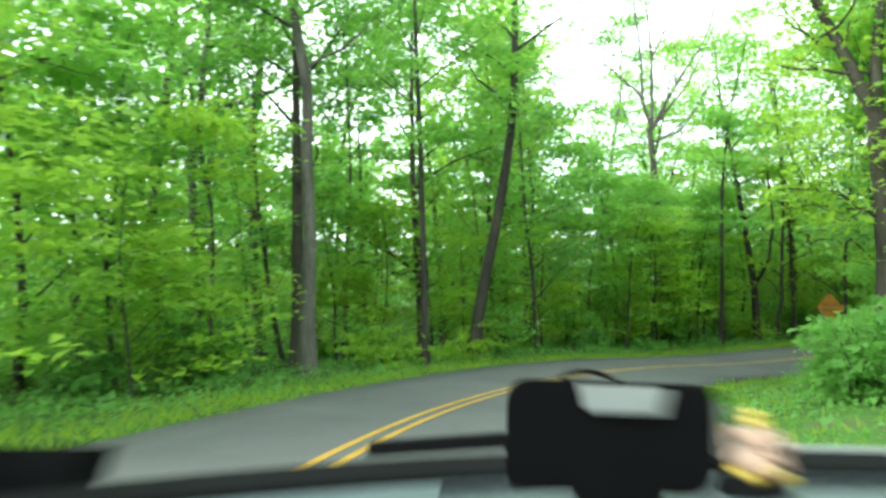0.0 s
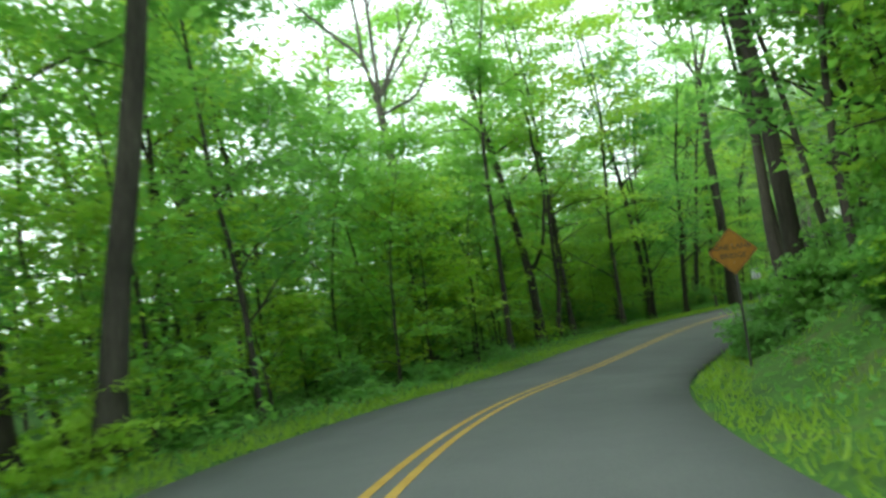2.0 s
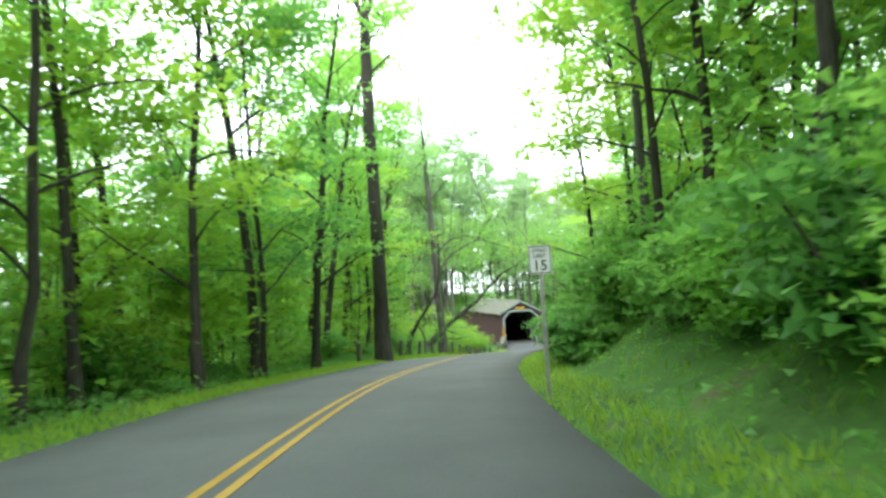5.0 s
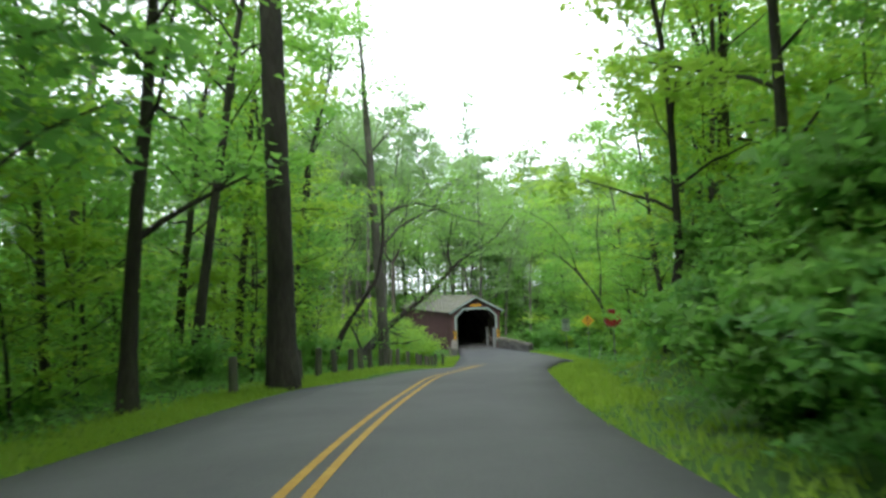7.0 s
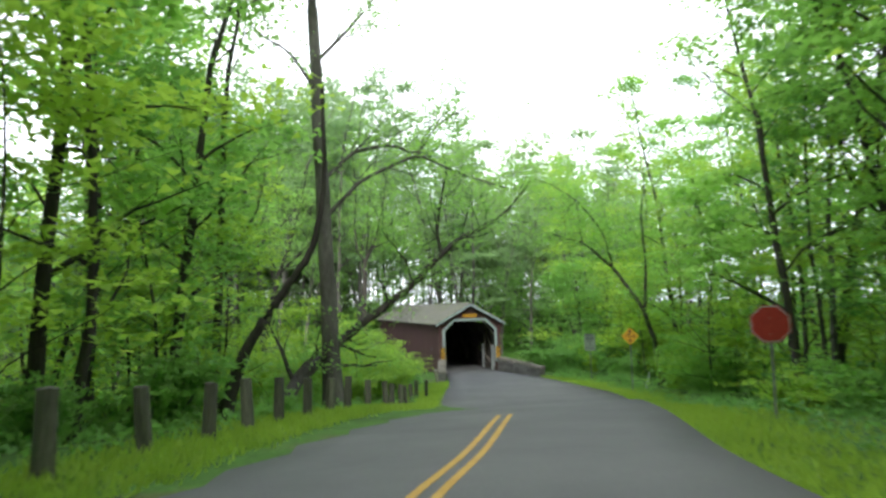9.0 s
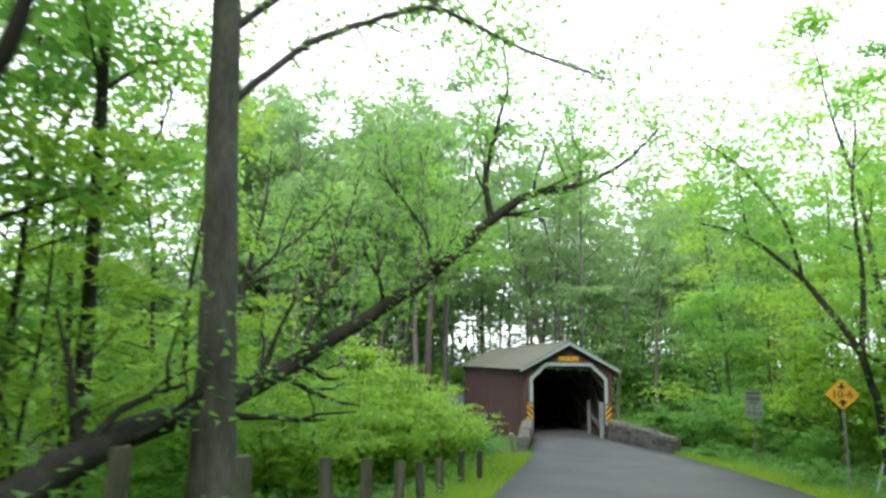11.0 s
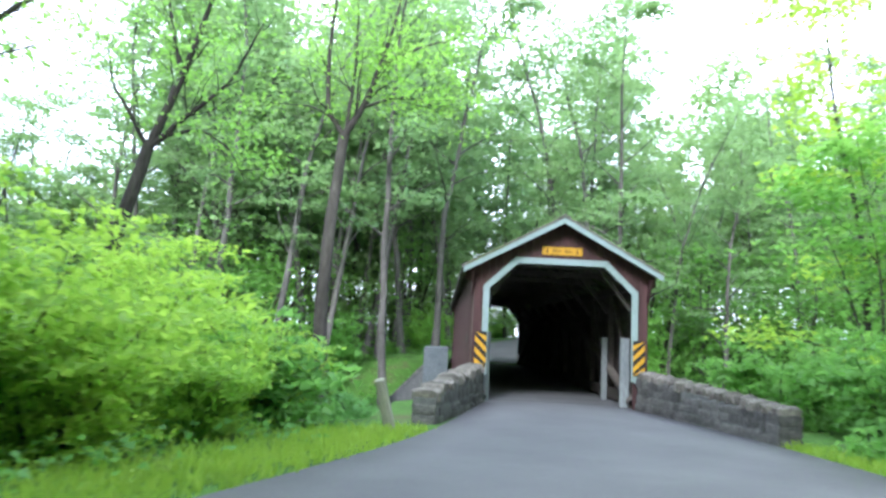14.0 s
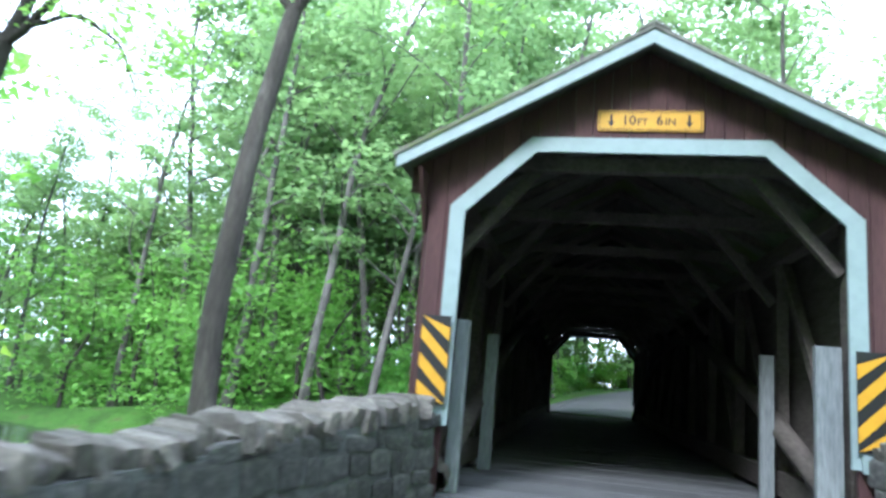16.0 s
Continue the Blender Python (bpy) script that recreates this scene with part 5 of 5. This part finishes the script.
def litter(n, seed):
    """Low leafy cover on the woodland floor near the road."""
    r = np.random.default_rng(seed)
    x, y = r.uniform(-42, 20, n), r.uniform(-110, 42, n)
    out, side, _ = from_road(x, y)
    ok = (out > 0.9) & (out < 18) & ~((y > 5) & (y < 24)) & ~((np.abs(x) < 5) & (y > -6) & (y < 32))
    x, y = x[ok], y[ok]
    c = np.c_[x, y, land(x, y) + r.uniform(0.03, 0.3, len(x))]
    return leaves(r, c, 5, 0.062, 0.5, 0.16, 0.7)


tagged(new("ground_cover", quads("ground_cover", litter(46000, 4), LEAF_DEEP)), "low green leafy cover on the woodland floor", "undergrowth", kind="stuff")


def far_wood(n, seed, xs, ys, near, far, size, tall, each, low=0.03):
    """Crowns and stems of the woods behind, too far off to tell apart."""
    r = np.random.default_rng(seed)
    x, y = r.uniform(*xs, n * 6), r.uniform(*ys, n * 6)
    out, _, _ = from_road(x, y)
    ok = (out > near) & (out < far) & ~((y > 6) & (y < 23)) & ~((np.abs(x) < 7) & (y > -12) & (y < 36))
    x, y = x[ok][:n], y[ok][:n]
    z, h = land(x, y), r.uniform(tall * 0.62, tall, len(x))
    stems = [tube([(a, b, c - 0.5), (a + r.normal(0, 0.3), b, c + d * 0.3), (a + r.normal(0, 0.7), b + r.normal(0, 0.4), c + d * 0.6), (a + r.normal(0, 1), b, c + d)], (0.17, 0.14, 0.09, 0.02), 4) for a, b, c, d in zip(x[::3], y[::3], z[::3], h[::3])]
    q = np.repeat(np.c_[x, y, z, h], each, axis=0)
    f = low + (1 - low) * r.uniform(0, 1, len(q)) ** 0.9
    rad = 3.3 * np.sqrt(np.clip(1.04 - (f - low) / (1 - low), 0.02, 1)) * r.uniform(0.15, 1, len(q))
    az = r.uniform(0, 6.28, len(q))
    c = np.c_[q[:, 0] + np.cos(az) * rad, q[:, 1] + np.sin(az) * rad, q[:, 2] + q[:, 3] * f]
    return leaves(r, c, 20, size, 0.3, 1.0, 0.45), joined(stems)


for n, seed, xs, ys, near, far, size, leaf, tall, each, low in (
        (430, 8, (-110, 90), (-125, 30), 30, 72, 0.46, LEAF_SPRING, 24, 18, 0.03), (170, 9, (-34, -6), (40, 86), 3, 60, 0.38, LEAF_HAZED, 40, 24, 0.32), (72, 29, (-6, 14), (40, 86), 3, 60, 0.38, LEAF_HAZED, 37, 23, 0.32), (118, 30, (14, 60), (40, 86), 3, 60, 0.38, LEAF_HAZED, 29, 23, 0.3), (90, 13, (-70, -34), (38, 86), 3, 70, 0.42, LEAF_HAZED, 19, 20, 0.03),
        (80, 10, (-60, 45), (-110, 5), 15, 32, 0.22, LEAF_SPRING, 21, 14, 0.03), (230, 11, (-64, 45), (-118, 6), 11, 44, 0.2, LEAF_LIME, 8, 9, 0.03), (120, 12, (-34, 34), (23, 40), 3, 30, 0.2, LEAF_DEEP, 10, 14, 0.03), (110, 14, (-44, 44), (38, 58), 3, 40, 0.28, LEAF_HAZED, 14, 18, 0.03), (90, 15, (-60, 60), (58, 86), 3, 60, 0.36, LEAF_HAZED, 19, 18, 0.03)):
    crowns, (v, f) = far_wood(n, seed, xs, ys, near, far, size, tall, each, low)
    tagged(new("distant_foliage", quads("distant_foliage", crowns, leaf)), "green foliage of the woods behind", "woods", kind="stuff")
    tagged(new("distant_trunks", mesh_of("distant_trunks", v, f, BARK, True)), "dark trunks of the woods behind", "woods", kind="stuff")

# ---- fence posts and small things by the road ----
post_mesh = []
for k in range(3):
    bm = bmesh.new()
    bmesh.ops.create_cone(bm, segments=10, radius1=0.115, radius2=0.105, depth=1.3, cap_ends=True, matrix=Matrix.Translation((0, 0, 0.27)))
    bmesh.ops.bevel(bm, geom=[e for e in bm.edges if e.calc_face_angle(0) > 1], offset=0.015, segments=2, affect="EDGES")
    rk = random.Random(60 + k)
    for v in bm.verts:
        v.co += Vector((rk.uniform(-0.012, 0.012), rk.uniform(-0.012, 0.012), 0.05 * v.co.x * rk.uniform(-1, 1) if v.co.z > 0.5 else 0))
    me = bpy.data.meshes.new("fence_post")
    bm.to_mesh(me)
    bm.free()
    me.materials.append(POST_WOOD)
    post_mesh.append(me)
row = LEFT[(LEFT[:, 1] > -45) & (LEFT[:, 1] < -16.2)]
run = np.r_[0, np.cumsum(np.linalg.norm(np.diff(row[:, :2], axis=0), axis=1))]
rk = random.Random(8)
d = 0.4
while d < run[-1]:
    x, y = np.interp(d, run, row[:, 0]) - 1.35 + rk.uniform(-0.12, 0.12), np.interp(d, run, row[:, 1])
    p = tagged(new("fence_post", rk.choice(post_mesh)), "short weathered round wooden post beside the road", "post", "row of fence posts")
    p.matrix_basis = pose(x, y, land_at(x, y), rk.uniform(-4, 4), rk.uniform(-4, 4), rk.uniform(0, 360))
    d += rk.uniform(1.55, 2.1)
for x, y, wide, high in ((-7.2, -14.5, 0.95, 1.0), (-6.6, -14.1, 0.8, 0.95)):
    p = tagged(new("fence_post", post_mesh[1]), "short weathered round wooden post beside the road", "post", "row of fence posts")
    p.matrix_basis = pose(x, y, land_at(x, y), 2, -3, 40) @ Matrix.Diagonal((wide, wide, high, 1))
pale_post = post_mesh[0].copy()
pale_post.materials[0] = GREY_WOOD
p = tagged(new("fence_post", pale_post), "leaning pale weathered wooden post beside the wing wall", "post")
p.matrix_basis = pose(-3.92, -5.78, land_at(-3.92, -5.78), 12, -14, 0)
bm = bmesh.new()
bmesh.ops.create_cone(bm, segments=10, radius1=0.03, radius2=0.028, depth=1.15, cap_ends=True, matrix=Matrix.Translation((0, 0, 0.4)))
me = bpy.data.meshes.new("marker_stake")
bm.to_mesh(me)
me.materials.append(SIGN_WHITE)
p = tagged(new("marker_stake", me), "thin white stake leaning at the verge", "stake")
p.matrix_basis = pose(4.2, -16.4, land_at(4.2, -16.4), 0, 18, 0)


# ---- the car at the top of the road ----
DASH = plain("blue grey dashboard plastic", (0.085, 0.11, 0.122), 0.42, 0.5, 0.1)
BLACK_PLASTIC = plain("black plastic", (0.006, 0.006, 0.007), 0.85, 0.04, 0.1)
CAR_PAINT = plain("grey car paint", (0.16, 0.17, 0.18), 0.3, 0.6, 0.08, 0.3)
TYRE = plain("tyre rubber", (0.02, 0.02, 0.02), 0.85, 0.2, 0.15)
CREAM = plain("cream pink painted resin", (0.46, 0.31, 0.25), 0.45, 0.4, 0.1)
GOLD = plain("gold paint", (0.55, 0.40, 0.09), 0.35, 0.5, 0.1, 0.4)
SILVER = plain("silver plastic", (0.30, 0.32, 0.33), 0.35, 0.5, 0.08, 0.3)
EYE, AHEAD, EYE_HIGH, MID_X = Vector(PATH[0][1]), (Vector(PATH[1][1]) - Vector(PATH[0][1])).normalized(), 1.14, 0.1
ACROSS = AHEAD.cross(Vector((0, 0, 1))).normalized()
car_axes = Matrix((ACROSS, AHEAD, ACROSS.cross(AHEAD))).transposed().to_4x4()
CAR = Matrix.Translation(EYE) @ car_axes @ Matrix.Translation((0, 0, -EYE_HIGH))
UP = Matrix.Translation((0, 0, EYE_HIGH))


def raised(bm):
    bmesh.ops.transform(bm, matrix=UP, verts=bm.verts[:])
    return bm


def along(outline, x0, x1):
    """A bmesh: an outline in y and z, drawn out across the car."""
    bm = bmesh.new()
    a = [bm.verts.new((x0, y, z)) for y, z in outline]
    b = [bm.verts.new((x1, y, z)) for y, z in outline]
    bm.faces.new(a), bm.faces.new(b[::-1])
    for i in range(len(a)):
        j = (i + 1) % len(a)
        bm.faces.new((a[j], a[i], b[i], b[j]))
    bmesh.ops.recalc_face_normals(bm, faces=bm.faces[:])
    return raised(bm)


def curved_shelf(front, rear, z0, z1, x0=-0.72, x1=0.92, n=24):
    """A shelf across the car between two curved edges, given as y at x."""
    bm = bmesh.new()
    rows = []
    for x in np.linspace(x0, x1, n):
        rows.append([bm.verts.new(p) for p in ((x, rear(x), z1), (x, front(x), z1), (x, front(x), z0), (x, rear(x), z0))])
    for p, q in zip(rows, rows[1:]):
        for k in range(4):
            bm.faces.new((p[k], p[(k + 1) % 4], q[(k + 1) % 4], q[k]))
    bm.faces.new(rows[0]), bm.faces.new(rows[-1][::-1])
    bmesh.ops.recalc_face_normals(bm, faces=bm.faces[:])
    return raised(bm)


car = tagged(new("car"), "grey car with blue grey dashboard standing on the asphalt road", "car")
car.matrix_basis = CAR
glass_edge = lambda x: 1.05 - 0.42 * (x - 0.3) ** 2
part("dashboard", curved_shelf(lambda x: glass_edge(x) - 0.15, lambda x: 0.42, -0.34, -0.165), DASH, car, "blue grey plastic dashboard")
cowl = part("cowl", curved_shelf(glass_edge, lambda x: glass_edge(x) - 0.15, -0.3, -0.157), BLACK_PLASTIC, car, "black strip under the windscreen opening")
# silver strip built in place of the white reflection at the bonnet edge
part("reflection_strip", curved_shelf(lambda x: glass_edge(x) + 0.02, glass_edge, -0.3, -0.152, 0.3), SILVER, cowl, "pale strip along the cowl imitating the bonnet edge reflection")
for k in range(4):
    part("vent_slot", curved_shelf(lambda x: glass_edge(x) - 0.168 - 0.02 * k, lambda x: glass_edge(x) - 0.177 - 0.02 * k, -0.168, -0.1635, -0.04, 0.2, 8), BLACK_PLASTIC, car)
    part("vent_slot", curved_shelf(lambda x: glass_edge(x) - 0.168 - 0.02 * k, lambda x: glass_edge(x) - 0.177 - 0.02 * k, -0.168, -0.1635, 0.32, 0.75, 8), BLACK_PLASTIC, car)
part("wiper", raised(beam((-0.17, 1.13, -0.165), (0.09, 1.1, -0.145), 0.03, 0.022)), BLACK_PLASTIC, car, "black windscreen wiper")
part("corner_trim", along([(0.84, -0.2), (0.9, -0.2), (0.95, -0.135), (0.84, -0.118)], -0.72, -0.5), BLACK_PLASTIC, car, "dark trim piece in the corner")
arch = lambda yc: [(yc + 0.37 * math.cos(a), -0.84 + 0.37 * math.sin(a)) for a in np.linspace(0, math.pi, 9)]
side = [(2.05, -0.86), (2.1, -0.62), (2.0, -0.44), (1.1, -0.26), (0.95, -0.2), (-1.5, -0.2), (-2.1, -0.26), (-2.15, -0.86)] + arch(-1.25)[::-1] + arch(1.45)[::-1]
for s in (-1, 1):
    x = MID_X + s * 0.84
    part("side_panel", along(side, x - 0.02, x + 0.02), CAR_PAINT, car, "grey painted body side")
    part("front_pillar", raised(beam((x - s * 0.04, 0.92, -0.2), (x - s * 0.2, 0.16, 0.34), 0.06, 0.05)), CAR_PAINT, car)
    part("rear_pillar", raised(beam((x - s * 0.04, -1.75, -0.22), (x - s * 0.2, -1.2, 0.34), 0.08, 0.06)), CAR_PAINT, car)
    for y in (1.45, -1.25):
        wheel = new("wheel")
        wheel.parent = car
        wheel.location = (MID_X + s * 0.74, y, 0.31)
        bm = bmesh.new()
        bmesh.ops.create_cone(bm, segments=28, radius1=0.31, radius2=0.31, depth=0.2, cap_ends=True, matrix=Matrix.Rotation(radians(90), 4, "Y"))
        bmesh.ops.bevel(bm, geom=[e for e in bm.edges if e.calc_face_angle(0) > 1], offset=0.03, segments=3, affect="EDGES")
        part("tyre", bm, TYRE, wheel)
        bm = bmesh.new()
        bmesh.ops.create_cone(bm, segments=20, radius1=0.2, radius2=0.17, depth=0.03, cap_ends=True, matrix=Matrix.Translation((s * 0.106, 0, 0)) @ Matrix.Rotation(radians(90 * s), 4, "Y"))
        part("rim", bm, SILVER, wheel)
part("bonnet", along([(1.08, -0.24), (1.6, -0.33), (1.98, -0.42), (2.08, -0.5), (2.04, -0.5), (1.6, -0.37), (1.08, -0.28)], MID_X - 0.82, MID_X + 0.82), CAR_PAINT, car)
part("front_panel", along([(2.08, -0.5), (2.12, -0.7), (2.06, -0.9), (2.0, -0.9), (2.04, -0.5)], MID_X - 0.82, MID_X + 0.82), CAR_PAINT, car)
part("rear_panel", along([(-2.15, -0.9), (-2.18, -0.6), (-2.12, -0.25), (-1.75, -0.2), (-1.75, -0.24), (-2.08, -0.3), (-2.1, -0.9)], MID_X - 0.82, MID_X + 0.82), CAR_PAINT, car)
part("floor_pan", along([(2.0, -0.92), (2.0, -0.88), (-2.1, -0.88), (-2.1, -0.92)], MID_X - 0.8, MID_X + 0.8), BLACK_PLASTIC, car)
part("roof", along([(0.2, 0.33), (-0.4, 0.385), (-1.25, 0.34), (-1.25, 0.31), (-0.4, 0.35), (0.2, 0.3)], MID_X - 0.68, MID_X + 0.68), CAR_PAINT, car)

# telephone in a holder on the dashboard
holder = tagged(new("phone_holder"), "black smartphone lying sideways in a holder on the dashboard", "phone holder")
holder.matrix_basis = CAR


def on_dash(bm, x, y, z, turn=0.0):
    bmesh.ops.transform(bm, matrix=UP @ Matrix.Translation((x, y, z)) @ Matrix.Rotation(turn, 4, "Y"), verts=bm.verts[:])
    return bm


phone_shape = rounded([(-0.084, -0.044), (0.084, -0.044), (0.084, 0.044), (-0.084, 0.044)], 0.019, 6)
bm = prism(phone_shape, -0.007, 0.007)
bmesh.ops.bevel(bm, geom=[e for e in bm.edges if e.calc_face_angle(0) > 1.2], offset=0.003, segments=2, affect="EDGES")
phone = part("phone", on_dash(bm, 0.110, 0.55, -0.0735, 0.045), BLACK_PLASTIC, holder, "black phone seen from its dark screen side")
part("clip_tab", on_dash(prism([(-0.034, 0.010), (0.034, 0.010), (0.029, -0.010), (-0.029, -0.010)][::-1], -0.002, 0.002), 0.116, 0.539, -0.0425, 0.045), SILVER, holder, "silver patterned tab of the holder")
part("lower_clamp", on_dash(prism(rounded([(-0.033, -0.012), (0.033, -0.012), (0.033, 0.012), (-0.033, 0.012)], 0.004), -0.012, 0.012), 0.116, 0.548, -0.121, 0.045), BLACK_PLASTIC, holder)
part("side_button", on_dash(prism(rounded([(-0.004, -0.022), (0.004, -0.022), (0.004, 0.022), (-0.004, 0.022)], 0.003), -0.005, 0.005), 0.1965, 0.552, -0.07, 0.045), SILVER, holder)
part("stem", raised(beam((0.11, 0.56, -0.125), (0.115, 0.6, -0.166), 0.022, 0.02)), BLACK_PLASTIC, holder)
ring = np.array([(0.098 + 0.031 * math.cos(a), 0.6, -0.045 + 0.022 * math.sin(a)) for a in np.linspace(0, math.pi, 15)]) + (0, 0, EYE_HIGH)
v, f = tube(ring, np.full(15, 0.0025), 6)
part("loop", mesh_of("loop", v, f, BLACK_PLASTIC, True), BLACK_PLASTIC, holder)

# small seated figure and a stud on the dashboard
statue = bmesh.new()


def blob(x, y, z, rx, ry, rz, index, turn=0.0):
    at = Matrix.Translation((0.309 + x, 0.775 + y, EYE_HIGH - 0.165 + z)) @ Matrix.Rotation(turn, 4, "Y") @ Matrix.Diagonal((rx, ry, rz, 1))
    made = bmesh.ops.create_icosphere(statue, subdivisions=2, radius=1, matrix=at)
    for v in made["verts"]:
        for fc in v.link_faces:
            fc.material_index, fc.smooth = index, True


for h, r in ((0.004, 0.036), (0.012, 0.034)):
    made = bmesh.ops.create_cone(statue, segments=24, radius1=r, radius2=r - 0.002, depth=0.01, cap_ends=True, matrix=Matrix.Translation((0.309, 0.775, EYE_HIGH - 0.165 + h)))
    for v in made["verts"]:
        for fc in v.link_faces:
            fc.material_index = 2
for spec in ((0, 0, 0.034, 0.021, 0.017, 0.02, 0), (-0.016, -0.008, 0.023, 0.016, 0.012, 0.007, 1, 0.2), (0.016, -0.008, 0.023, 0.016, 0.012, 0.007, 1, -0.2), (0, -0.014, 0.034, 0.012, 0.008, 0.012, 0),
             (0, -0.004, 0.062, 0.014, 0.013, 0.014, 0), (-0.019, 0, 0.063, 0.009, 0.003, 0.011, 0), (0.019, 0, 0.063, 0.009, 0.003, 0.011, 0), (0, 0, 0.078, 0.013, 0.012, 0.008, 1), (0, 0, 0.087, 0.009, 0.009, 0.007, 1),
             (0.003, -0.017, 0.053, 0.005, 0.005, 0.012, 0, 0.3), (0.009, -0.019, 0.043, 0.009, 0.005, 0.005, 0, 0.4), (-0.024, -0.002, 0.042, 0.006, 0.006, 0.013, 0, 0.5), (0.024, -0.002, 0.042, 0.006, 0.006, 0.013, 0, -0.5),
             (-0.029, -0.004, 0.055, 0.005, 0.005, 0.01, 0), (0.027, -0.003, 0.056, 0.005, 0.005, 0.009, 0), (-0.031, -0.004, 0.068, 0.002, 0.002, 0.006, 1)):
    blob(*spec)
me = bpy.data.meshes.new("figurine")
statue.to_mesh(me)
statue.free()
for m in (CREAM, GOLD, BLACK_PLASTIC):
    me.materials.append(m)
fig = tagged(new("figurine", me), "small cream and gold seated figurine on a black base", "figurine")
fig.matrix_basis = CAR
bm = bmesh.new()
bmesh.ops.create_icosphere(bm, subdivisions=2, radius=0.009, matrix=UP @ Matrix.Translation((0.262, 0.8, -0.163)))
stud = part("dashboard_stud", bm, SILVER, None)
tagged(stud, "small round silver stud on the dashboard", "stud").matrix_basis = CAR
